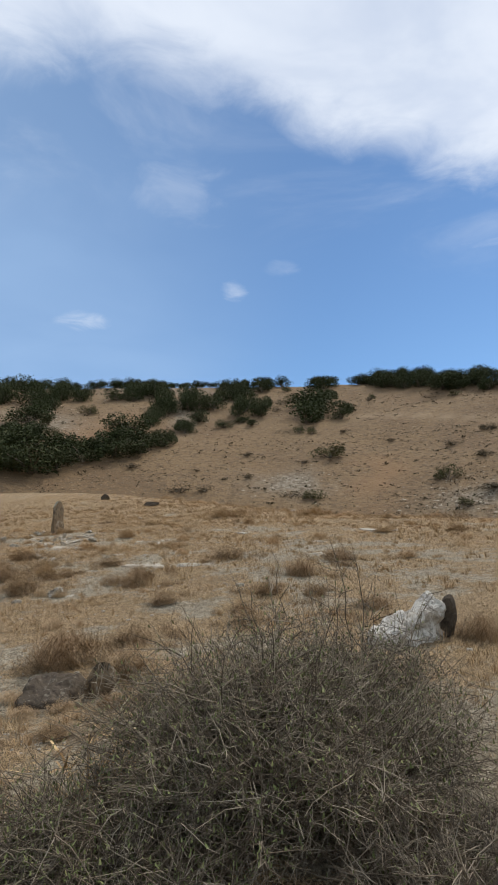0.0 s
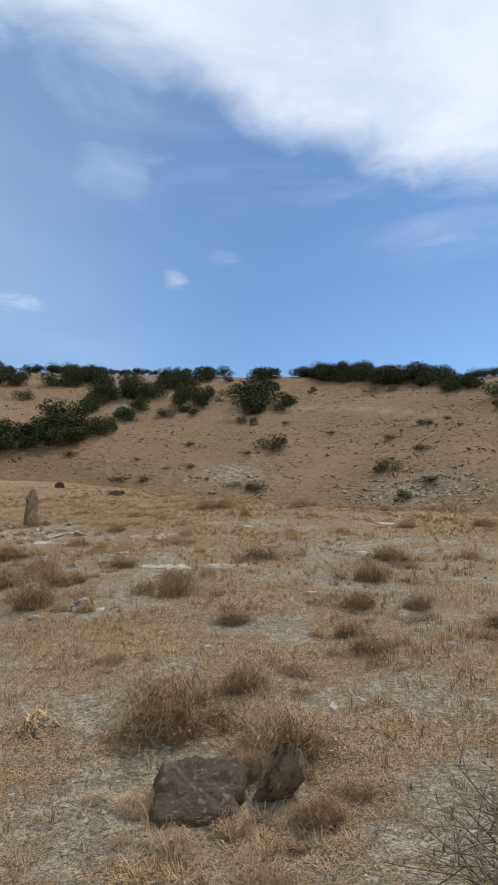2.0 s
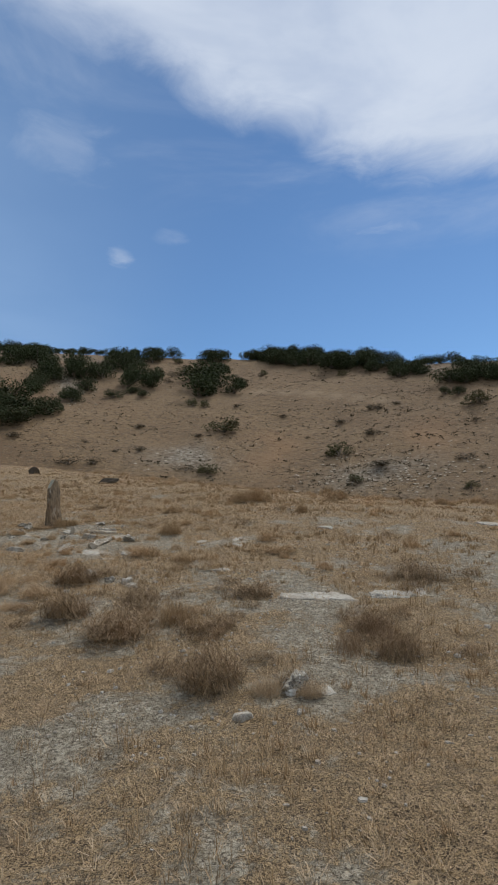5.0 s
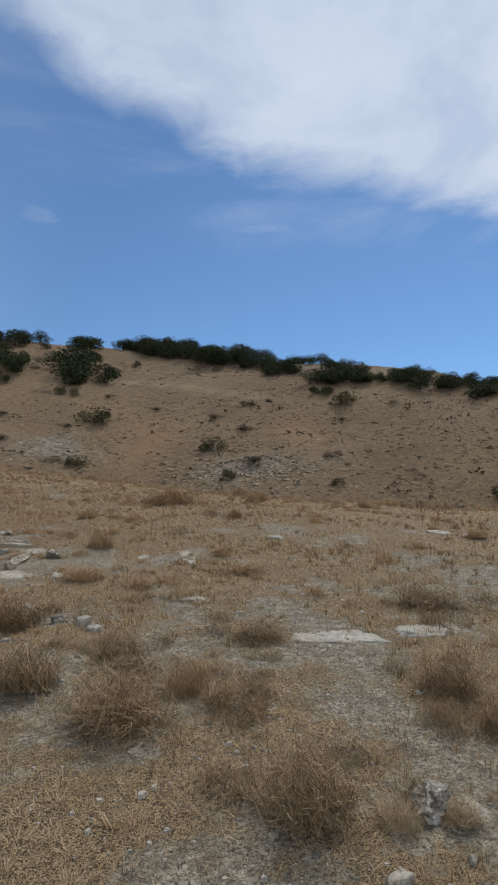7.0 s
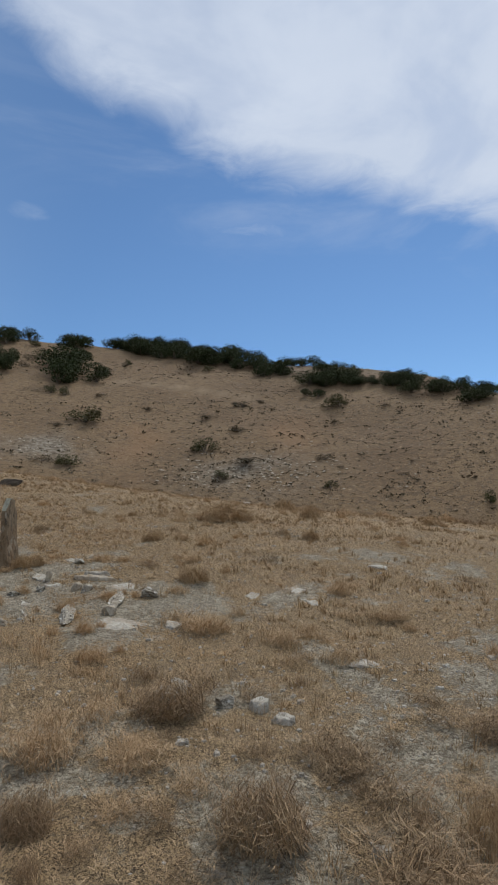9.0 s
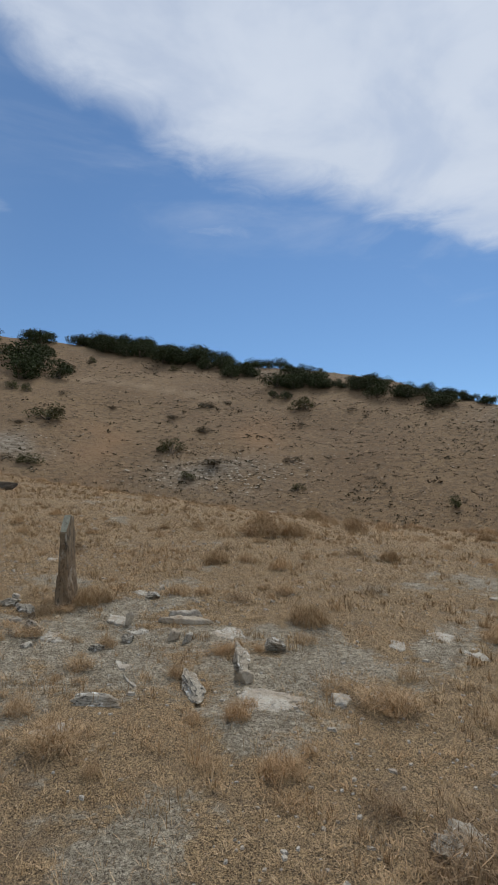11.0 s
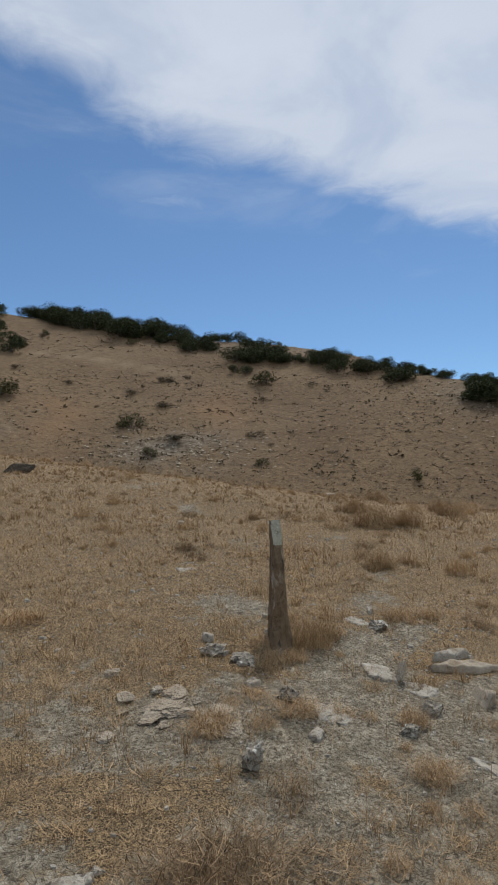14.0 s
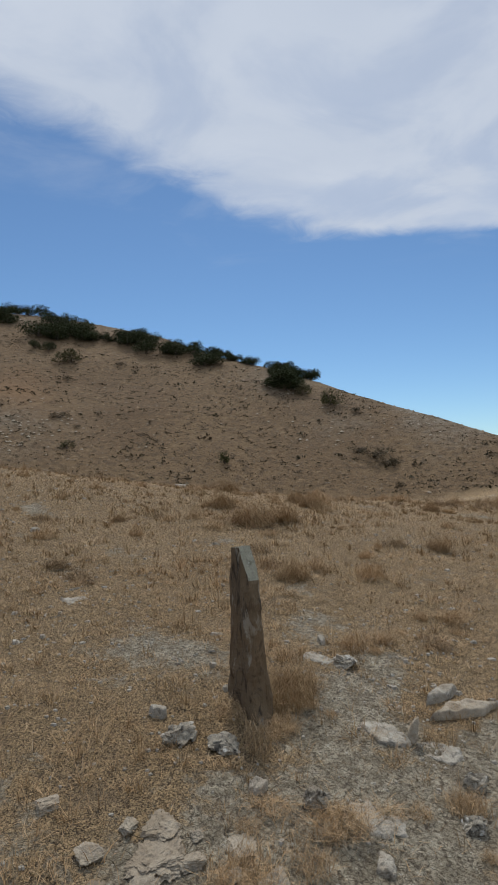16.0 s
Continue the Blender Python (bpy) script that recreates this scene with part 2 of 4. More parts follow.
HEADSTONE = stone_material("green_lichened_stone", (0.19, 0.185, 0.135), (0.33, 0.32, 0.25), (0.10, 0.095, 0.065), 0.4, bloom=(0.25, 0.25, 0.19))
TWIG = blade_material("grey_twig", [(0.045, 0.036, 0.026), (0.14, 0.112, 0.082), (0.40, 0.345, 0.26), (0.08, 0.061, 0.043), (0.23, 0.187, 0.138)], (0.15, 0.112, 0.076), 5.0)
THORN_LEAF = blade_material("thorn_leaf", [(0.075, 0.094, 0.032), (0.14, 0.165, 0.058), (0.22, 0.23, 0.095)], (0.15, 0.15, 0.07), 4.0)
OAK_LEAF = blade_material("oak_leaf", [(0.022, 0.030, 0.010), (0.034, 0.045, 0.015), (0.050, 0.062, 0.022)], (0.052, 0.056, 0.025), 0.08, 0.95)
BUSH_LEAF = blade_material("bush_leaf", [(0.040, 0.044, 0.016), (0.068, 0.070, 0.026), (0.095, 0.092, 0.036)], (0.085, 0.068, 0.032), 0.1, 0.95)
SCRUB_LEAF = blade_material("scrub_leaf", [(0.042, 0.036, 0.020), (0.085, 0.066, 0.036), (0.065, 0.056, 0.03)], (0.095, 0.063, 0.036), 0.05)
BARK = stone_material("bark", (0.09, 0.072, 0.055), (0.14, 0.115, 0.09), (0.05, 0.04, 0.03), 0.2)


# ---- the lie of the land ----
def smooth(a, b, x):
    u = np.clip((x - a) / (b - a), 0, 1)
    return u * u * (3 - 2 * u)


def lattice(x, y, seed=0):
    """Smooth value noise from -1 to 1, one cell to the metre."""
    xi, yi = np.floor(x).astype(np.int64), np.floor(y).astype(np.int64)
    u, v = x - xi, y - yi
    u, v = u * u * (3 - 2 * u), v * v * (3 - 2 * v)

    def h(i, j):
        k = (i * 374761393 + j * 668265263 + seed * 974634777) & 0xFFFFFFFF
        k = ((k ^ (k >> 13)) * 1274126177) & 0xFFFFFFFF
        return ((k ^ (k >> 16)) & 0xFFFF) / 32767.5 - 1

    return (h(xi, yi) * (1 - u) + h(xi + 1, yi) * u) * (1 - v) + (h(xi, yi + 1) * (1 - u) + h(xi + 1, yi + 1) * u) * v


def fbm(x, y, seed=0, octaves=4):
    total, amp = 0, 1.0
    for k in range(octaves):
        total, amp, x, y = total + amp * lattice(x, y, seed + k), amp * 0.5, x * 2.03, y * 2.03
    return total


CX, CY = -4.5, 7.5
CREST_AZ = [-180, -120, -90, -69, -60, -54, -50, -44, -39, -32, -26, -19, -8, 0, 9, 16, 25, 45, 90, 130, 180]
CREST_R = [120, 120, 140, 169, 193, 215, 232, 250, 280, 303, 313, 335, 355, 363, 361, 357, 343, 330, 240, 130, 120]


def crest(az):
    return np.interp(az, CREST_AZ, CREST_R)


def polar(az, r):
    return CX - r * math.sin(radians(az)), CY + r * math.cos(radians(az))


def lip_at(x):
    """How far the terrace runs before it drops to the gully."""
    return np.interp(x, [-60, -27, -13.5, -4, -1.6, 1.9, 8, 25], [74, 60, 50, 34, 29.5, 23.5, 19.3, 16])


def land(x, y):
    """Height of the ground, and how far it is hillside."""
    x, y = np.asarray(x, float), np.asarray(y, float)
    lip = lip_at(x) + 0.9 * fbm(x / 7, y / 50, 3, 2)
    near = 0.005 * x + 0.148 * y - 0.30 * 3.0 * np.logaddexp(0, (y - lip) / 3.0)
    near = near + 0.035 * fbm(x / 1.7, y / 1.7, 5, 3) + 0.016 * fbm(x * 2.5, y * 2.5, 9, 3)
    near = np.maximum(near, -9.0)
    r = np.hypot(x - CX, y - CY)
    az = np.degrees(np.arctan2(CX - x, y - CY))
    cr = crest(az) + 3
    wild = smooth(120, 200, r)
    hill = 8.6 + 0.5 * (r - 165) + wild * (1.1 * fbm(x / 38, y / 38, 21, 3) + 0.35 * fbm(x / 9, y / 9, 31, 3))
    top = 8.6 + 0.5 * (cr - 165)
    ramp = -3.0 * np.logaddexp(-hill / 3.0, -top / 3.0) - 0.10 * np.maximum(r - cr, 0)
    z = 2.0 * np.logaddexp(near / 2.0, ramp / 2.0)
    z = np.where(r < 60, near, z)
    z = np.maximum(z, -40)
    return z, smooth(-1.5, 1.5, ramp - near) * (r > 60)


def zat(x, y):
    return float(land(x, y)[0])


def blob(az, r, taz, tr, az0, r0):
    return np.exp(-(((az - az0) / taz) ** 2 + ((r - r0) / tr) ** 2))


BARE = [(-4.6, 13.6, 0.85), (-6.25, 12.7, 0.45), (-2.1, 10.1, 0.5), (-2.85, 7.7, 0.45), (-3.9, 7.6, 0.45), (-1.7, 4.1, 0.6), (-2.3, 5.4, 0.6), (-4.6, 9.6, 0.45), (-2.9, 10.6, 0.4), (-0.4, 5.4, 0.4), (0.2, 6.3, 0.5), (-5.6, 13.9, 0.45), (-4.9, 12.3, 0.5), (-4.4, 12.5, 0.45), (-5.4, 13.2, 0.4)]


def turf_cover(x, y):
    """Where straw mats the clay (1) and where it lies bare (0)."""
    v = 0.55 * fbm(x / 1.2, y / 1.2, 71, 3) + 0.75 * fbm(x * 2.3, y * 2.3, 75, 3) + 0.22 + 0.6 * smooth(14.0, 17.5, y) - 0.35 * smooth(6.5, 3.6, y)
    for bx, by, br in BARE:
        v = v - 0.65 * np.exp(-((x - bx) ** 2 + (y - by) ** 2) / br ** 2)
    return smooth(-0.75, 0.6, v)


def make_ground():
    n = 500
    u = np.linspace(-1, 1, n + 1)
    k = 6.95
    s = 5.0 * np.sinh(k * u)
    gx, gy = np.meshgrid(s - 3.5, s + 10.0)
    z, hill = land(gx, gy)
    me = bpy.data.meshes.new("ground")
    co = np.stack([gx, gy, z], -1).reshape(-1, 3)
    i = np.arange(n * (n + 1)).reshape(n, n + 1)[:, :-1].ravel()
    quads = np.stack([i, i + 1, i + n + 2, i + n + 1], 1)
    me.from_pydata(co.tolist(), [], quads.tolist())
    r, az = np.hypot(gx - CX, gy - CY), np.degrees(np.arctan2(CX - gx, gy - CY))
    rag = 0.65 + 0.7 * fbm(gx / 11, gy / 11, 61, 4)
    scree = sum(blob(az, r, *q) for q in ((5.5, 13, -22.5, 180), (1.6, 14, -27, 301), (4.5, 22, 21.7, 277), (1.6, 24, 7.6, 285), (4, 12, -3.7, 199), (3, 10, -37, 292), (6, 16, -62, 180), (3, 18, -50, 224), (5, 30, 10, 350)))
    trail = 0.6 * np.exp(-((r - (277 - 1.75 * (-8.7 - az))) / 3.0) ** 2) * ((az < -7) & (az > -24))
    ochre = blob(az, r, 3.0, 24, -11.2, 205) + blob(az, r, 3.0, 16, -26, 208) + 0.8 * blob(az, r, 8, 25, 15, 262)
    for key, value in (("hill", hill), ("scree", np.clip(scree * rag, 0, 1)), ("trail", trail), ("ochre", np.clip(ochre * rag, 0, 1)), ("turf", turf_cover(gx, gy))):
        a = me.attributes.new(key, "FLOAT", "POINT")
        a.data.foreach_set("value", value.ravel().astype(np.float32))
    me.polygons.foreach_set("use_smooth", np.ones(len(me.polygons), bool))
    me.materials.append(GROUND)
    return tagged(new("ground", me), "dry stony slope with pale cracked clay and matted straw", "ground", kind="structure")


make_ground()


# ---- mesh helpers ----
def mesh_from(name, verts, faces, mat, flat=False):
    me = bpy.data.meshes.new(name)
    me.from_pydata(verts, [], faces)
    if not flat:
        me.polygons.foreach_set("use_smooth", np.ones(len(me.polygons), bool))
    me.materials.append(mat)
    me.update()
    return me


def part(name, me, parent, label=""):
    ob = new(name, me)
    ob.parent = parent
    return tagged(ob, label)


def blade_arrays(root, height, width, turn, lean, bend, rng):
    """Five points a blade: two at the root, two half way, one tip. Returns points (n, 5, 3)."""
    n = len(height)
    ahead = np.stack([np.cos(turn), np.sin(turn), 0 * turn], 1)
    side = np.stack([-np.sin(turn + rng.normal(0, 0.5, n)), np.cos(turn), 0 * turn], 1)
    l2 = np.minimum(lean + bend, 1.75)
    mid = root + height[:, None] * 0.55 * (np.sin(lean)[:, None] * ahead + np.cos(lean)[:, None] * np.array([0, 0, 1]))
    tip = mid + height[:, None] * 0.45 * (np.sin(l2)[:, None] * ahead + np.cos(l2)[:, None] * np.array([0, 0, 1]))
    w = width[:, None] * side
    return np.stack([root - w, root + w, mid + w * 0.7, mid - w * 0.7, tip], 1)


def blade_mesh(name, pts, mat):
    n = len(pts)
    me = bpy.data.meshes.new(name)
    me.vertices.add(5 * n)
    me.vertices.foreach_set("co", pts.reshape(-1).astype(np.float32))
    base = 5 * np.arange(n)[:, None]
    loops = np.concatenate([base + [0, 1, 2, 3], base + [3, 2, 4]], 1).ravel()
    me.loops.add(7 * n)
    me.loops.foreach_set("vertex_index", loops.astype(np.int32))
    me.polygons.add(2 * n)
    starts = np.stack([7 * np.arange(n), 7 * np.arange(n) + 4], 1).ravel()
    me.polygons.foreach_set("loop_start", starts.astype(np.int32))
    me.materials.append(mat)
    me.update(calc_edges=True)
    me.validate()
    return me


def leaf_mesh(name, c, size, mat, rng):
    """Diamond leaves or leaf clumps at the points c, turned every way."""
    n = len(c)
    u = rng.normal(0, 1, (n, 3))
    u /= np.linalg.norm(u, axis=1, keepdims=True)
    v = np.cross(u, rng.normal(0, 1, (n, 3)))
    v /= np.linalg.norm(v, axis=1, keepdims=True) + 1e-9
    s = size[:, None]
    pts = np.stack([c - u * s, c + v * s * 0.55, c + u * s, c - v * s * 0.55], 1)
    me = bpy.data.meshes.new(name)
    me.vertices.add(4 * n)
    me.vertices.foreach_set("co", pts.reshape(-1).astype(np.float32))
    me.loops.add(4 * n)
    me.loops.foreach_set("vertex_index", np.arange(4 * n, dtype=np.int32))
    me.polygons.add(n)
    me.polygons.foreach_set("loop_start", (4 * np.arange(n)).astype(np.int32))
    me.materials.append(mat)
    me.update(calc_edges=True)
    me.validate()
    return me


def tube_mesh(name, lines, mat):
    """Thin three-sided stems. lines: (points, radius at foot, radius at tip)."""
    verts, faces = [], []
    for pts, r0, r1 in lines:
        m = len(pts)
        b = len(verts)
        for k, p in enumerate(pts):
            d = (pts[min(k + 1, m - 1)] - pts[max(k - 1, 0)])
            d = d / (np.linalg.norm(d) + 1e-9)
            a = np.cross(d, (0.31, 0.17, 0.93) if abs(d[2]) < 0.9 else (1, 0, 0))
            a = a / (np.linalg.norm(a) + 1e-9)
            c = np.cross(d, a)
            r = r0 + (r1 - r0) * k / (m - 1)
            for q in (0, 2.094, 4.189):
                verts.append(p + r * (math.cos(q) * a + math.sin(q) * c))
        for k in range(m - 1):
            for q in range(3):
                i, j = b + 3 * k + q, b + 3 * k + (q + 1) % 3
                faces.append((i, j, j + 3, i + 3))
    return mesh_from(name, [tuple(v) for v in verts], faces, mat)


def stone_mesh(name, w, d, h, seed, mat, cuts=7, rough=0.06, level=3, freq=2.1):
    """A weathered stone: a ball cut by flats, chipped and worn. Its base is at z = 0 and goes a little under it."""
    rng = random.Random(seed)
    bm = bmesh.new()
    bmesh.ops.create_icosphere(bm, subdivisions=level, radius=1.0)
    planes = []
    for k in range(cuts * 2):
        v = Vector((rng.gauss(0, 1), rng.gauss(0, 1), rng.gauss(0, 0.7))).normalized()
        planes.append((v, rng.uniform(0.42, 0.72)))
    for v in bm.verts:
        for nrm, c in planes:
            over = v.co.dot(nrm) - c
            if over > 0:
                v.co -= nrm * over
        p = v.co * freq + Vector((seed * 3.7, seed * 1.3, 0))
        v.co += v.co.normalized() * (noise.fractal(p, 0.7, 2.1, 5) * rough * 1.6)
    lo = min(v.co.z for v in bm.verts)
    hi = max(v.co.z for v in bm.verts)
    sx = max(abs(v.co.x) for v in bm.verts)
    sy = max(abs(v.co.y) for v in bm.verts)
    for v in bm.verts:
        z = (v.co.z - lo) / (hi - lo)
        v.co = Vector((v.co.x / sx * w / 2, v.co.y / sy * d / 2, (z - 0.3) / 0.7 * h))
    me = bpy.data.meshes.new(name)
    bm.to_mesh(me)
    bm.free()
    me.materials.append(mat)
    return me


def set_down(ob, x, y, turn=0.0, tip=0.0, roll=0.0, sink=0.0):
    """Lay a thing on the slope."""
    ob.matrix_world = pose(x, y, zat(x, y) - sink, 8.4 + tip, roll, 0) @ pose(0, 0, 0, 0, 0, turn)
    return ob


def slab_mesh(name, w, d, h, seed, mat, square=False):
    """A broken flat slab: an uneven outline, worn edge, flaked top."""
    rng = random.Random(seed)
    n = 56
    corners = sorted(rng.uniform(0, 6.283) for _ in range(rng.randint(6, 9)))
    radii = [rng.uniform(0.78, 1.12) for _ in corners]
    pts = [Vector((c * math.cos(t), c * math.sin(t))) for t, c in zip(corners, radii)]
    if square:
        pts = [Vector((x * rng.uniform(0.9, 1.05), y * rng.uniform(0.9, 1.05))) for x, y in ((1, 1), (-1, 1), (-1, -1), (1, -1))]
    outline = []
    for k in range(n):
        t = 6.283 * k / n
        ray = Vector((math.cos(t), math.sin(t)))
        best = 1.0
        for i in range(len(pts)):
            p, q = pts[i], pts[(i + 1) % len(pts)]
            e = q - p
            den = ray.x * e.y - ray.y * e.x
            if abs(den) > 1e-6:
                s, u = (p.x * e.y - p.y * e.x) / den, (p.x * ray.y - p.y * ray.x) / den
                if s > 0 and 0 <= u <= 1:
                    best = s
        outline.append(ray * min(best, 1.45) * (1 + 0.014 * rng.gauss(0, 1)))
    verts, faces = [], []
    rings = [(1.10, -0.9), (1.03, 0.05), (0.98, 0.5), (0.93, 0.82), (0.84, 1.0), (0.72, 1.0), (0.58, 1.0), (0.42, 1.0), (0.22, 1.0)]
    for f, z in rings:
        for p in outline:
            # broken, crumbling rim; the top flakes off in shallow steps
            bite = 1 + 0.16 * noise.fractal(Vector((p.x * 3.1 + seed, p.y * 3.1, z * 0.7)), 0.8, 2.0, 4) * min(1.0, f * f * 1.2)
            x, y = p.x * f * bite * w / 2, p.y * f * bite * d / 2
            rise = noise.fractal(Vector((x * 11 + seed, y * 11, z)), 0.8, 2.0, 5) * (0.010 + 0.12 * h if z > 0 else 0) + (math.floor(noise.noise(Vector((x * 7 + seed, y * 7, 3))) * 3) * 0.005 if f < 0.95 else 0)
            verts.append((x, y, h * z + rise))
    for k in range(len(rings) - 1):
        for q in range(n):
            i, j = k * n + q, k * n + (q + 1) % n
            faces.append((i, j, j + n, i + n))
    faces.append(tuple((len(rings) - 1) * n + q for q in range(n)))
    return mesh_from(name, verts, faces, mat)


# ---- stones of the old burial ground ----
def stone(kind, x, y, w, d, h, mat, label, category="stone", turn=None, tip=0.0, roll=0.0, cuts=7, rough=0.06, level=3, flat=0.0, group="", square=False, freq=2.1):
    seed = int(abs(x * 131 + y * 977)) % 9973
    me = slab_mesh(kind, w, d, h, seed, mat, square) if flat else stone_mesh(kind, w, d, h, seed, mat, cuts, rough, level, freq)
    ob = new(kind, me)
    tagged(ob, label, category, group)
    return set_down(ob, x, y, (seed * 47) % 90 - 45 if turn is None else turn, tip, roll)


PALE_SLABS = [(-2.86, 11.14, 0.23, 0.22), (-4.48, 12.66, 0.48, 0.42), (-6.21, 12.53, 0.2, 0.32), (-5.84, 12.67, 0.22, 0.16), (-5.63, 14.14, 0.18, 0.2), (-5.62, 14.20, 0.15, 0.25), (-4.91, 14.22, 0.2, 0.2), (-2.33, 12.88, 0.26, 0.3), (-1.06, 9.75, 0.36, 0.22), (-4.59, 15.17, 0.23, 0.2), (-5.24, 13.50, 0.24, 0.2), (-2.57, 7.75, 0.22, 0.2), (-2.39, 13.29, 0.27, 0.3), (-5.26, 13.21, 0.16, 0.26), (-5.21, 16.87, 0.26, 0.2), (-4.14, 13.88, 0.45, 0.35), (-2.88, 13.23, 0.25, 0.3)]
FAR_SLABS = [(2.54, 13.39, 0.5, 0.4), (0.78, 10.48, 0.28, 0.25), (2.1, 13.8, 0.5, 0.4), (-0.75, 14.05, 0.3, 0.25), (-5.02, 14.46, 0.19, 0.25), (-7.08, 13.64, 0.15, 0.1), (-3.13, 7.48, 0.12, 0.1), (-4.00, 12.52, 0.16, 0.18), (-5.82, 14.02, 0.1, 0.1)]
LUMPS = [(-6.22, 13.96, 0.17, 0.14), (-5.73, 14.86, 0.2, 0.1), (-5.75, 14.34, 0.15, 0.12), (-4.00, 13.43, 0.19, 0.15), (-4.40, 11.08, 0.32, 0.13), (-2.75, 7.78, 0.25, 0.15), (-5.31, 13.91, 0.16, 0.08), (-5.05, 14.0, 0.12, 0.08), (-4.55, 15.0, 0.19, 0.08), (-5.86, 15.02, 0.2, 0.1), (-4.11, 10.86, 0.14, 0.09)]
CRUMBS = [(-6.38, 14.58, 0.30, 0.10), (-6.12, 14.40, 0.17, 0.07), (-6.52, 15.02, 0.13, 0.08), (-6.17, 14.22, 0.15, 0.09), (-6.55, 14.72, 0.13, 0.08), (-6.72, 14.42, 0.12, 0.06), (-6.27, 14.66, 0.16, 0.1), (-6.5, 14.5, 0.14, 0.1), (-6.3, 14.48, 0.12, 0.09), (-6.24, 14.34, 0.1, 0.08), (-6.43, 14.42, 0.09, 0.07), (-6.2, 14.55, 0.08, 0.06), (-6.6, 14.6, 0.08, 0.06), (-6.36, 14.74, 0.1, 0.08)]
SMALL = [(-5.78, 15.26, 0.12, 0.08), (-5.86, 14.57, 0.10, 0.06), (-5.34, 15.22, 0.06, 0.04), (-4.35, 15.31, 0.09, 0.06), (-3.92, 10.75, 0.16, 0.10), (-4.51, 10.47, 0.08, 0.04), (-3.95, 9.37, 0.09, 0.05), (-4.64, 9.50, 0.07, 0.04), (-0.79, 5.15, 0.09, 0.06), (-0.44, 7.89, 0.14, 0.06), (-2.80, 7.47, 0.06, 0.04), (-3.46, 9.28, 0.09, 0.07), (-6.99, 13.66, 0.05, 0.03), (-3.86, 10.52, 0.14, 0.07), (-5.22, 15.43, 0.06, 0.04), (-4.22, 19.25, 0.15, 0.08), (-5.79, 15.0, 0.08, 0.05), (0.74, 22.30, 0.26, 0.14)]
for x, y, w, d in PALE_SLABS:
    stone("flat_stone", x, y, w, d, 0.004 + 0.02 * w, LIMESTONE, "flat pale limestone slab sunk in the dry turf", rough=0.05, cuts=9, flat=0.45, group="flat grave stones")
for x, y, w, d in FAR_SLABS:
    stone("flat_stone", x, y, w, d, 0.025, LIMESTONE, "flat grey stone lying in straw-coloured grass", flat=0.4, group="flat grave stones")
for x, y, w, h in LUMPS:
    stone("field_stone", x, y, w, w * 0.8, h * 0.72, LICHENED, "rough grey stone spotted with black and white lichen", cuts=4, rough=0.15, level=4, freq=2.8, group="field stones")
for x, y, w, h in CRUMBS:
    stone("crumbling_stone", x, y, w, w * 0.8, h * 0.36, CRUMBLY, "crumbling tan tufa lump with pitted edges", cuts=5, rough=0.11, level=5 if w > 0.2 else 4, freq=7.5, turn=20, group="crumbling stones")
for x, y, w, h in SMALL:
    stone("small_stone", x, y, w, w * 0.8, h * 0.6, LIMESTONE, "small broken piece of pale limestone", flat=0.3, group="small stones")

# stones told apart one by one
stone("fallen_pillar", -4.86, 13.05, 0.15, 0.70, 0.075, LICHENED, "long fallen grey stone edged with white lichen", turn=-13, cuts=6, rough=0.16, level=4)
stone("carved_pillar", -4.36, 13.34, 0.16, 0.78, 0.08, LICHENED, "long fallen stone with a ribbed rounded end", turn=-24, cuts=6, rough=0.16, level=4)
stone("ribbed_knob", -4.50, 12.98, 0.14, 0.14, 0.09, CRUMBLY, "ribbed pale knob of a broken carved stone", cuts=2, rough=0.04)
stone("lichen_block", -5.50, 12.92, 0.36, 0.15, 0.06, LICHENED, "low dark stone crusted with white lichen", turn=-28, cuts=2, rough=0.12, level=4)
stone("grave_slab", -2.06, 9.83, 0.80, 0.46, 0.022, LIMESTONE, "wide pale grave slab flush with the ground", turn=-20, cuts=5, rough=0.03, level=4, flat=0.5)
stone("grave_slab", -1.28, 9.72, 0.5, 0.3, 0.022, LIMESTONE, "cracked pale slab beside a larger grave slab", turn=-12, cuts=5, rough=0.04, level=4, flat=0.5)
stone("split_slab", -4.46, 14.30, 0.44, 0.14, 0.045, CRUMBLY, "long tan split slab like a weathered board", turn=-22, cuts=4, rough=0.035, level=4, flat=0.4)
stone("split_slab", -4.42, 14.48, 0.36, 0.12, 0.05, LIMESTONE, "thin pale slab lying on the bare clay", turn=-18, cuts=4, rough=0.035, flat=0.4)
stone("leaning_shard", -4.95, 14.36, 0.10, 0.05, 0.12, CRUMBLY, "upright tan shard of broken slab", turn=25, tip=15)
stone("leaning_shard", -4.70, 13.97, 0.13, 0.20, 0.07, CRUMBLY, "tan slab fragment propped on edge", turn=-35, roll=24, flat=0.4)
stone("leaning_shard", -4.60, 13.86, 0.07, 0.18, 0.07, LIMESTONE, "pale slab fragment propped beside another", turn=-38, roll=18, flat=0.4)
stone("dark_slab", -1.55, 4.28, 0.38, 0.34, 0.09, DARKSTONE, "squat dark slab speckled with pale lichen", turn=-4, tip=22, flat=0.35, square=True)
stone("pointed_stone", -1.22, 4.28, 0.24, 0.13, 0.25, BROWNSTONE, "pointed leaning brown stone in dry grass", turn=20, roll=24, cuts=10, rough=0.06)
WHITE = stone_material("white_limestone", (0.40, 0.375, 0.325), (0.62, 0.595, 0.53), (0.21, 0.18, 0.14), 0.55, crust=18, flake=(0.70, 0.68, 0.62))


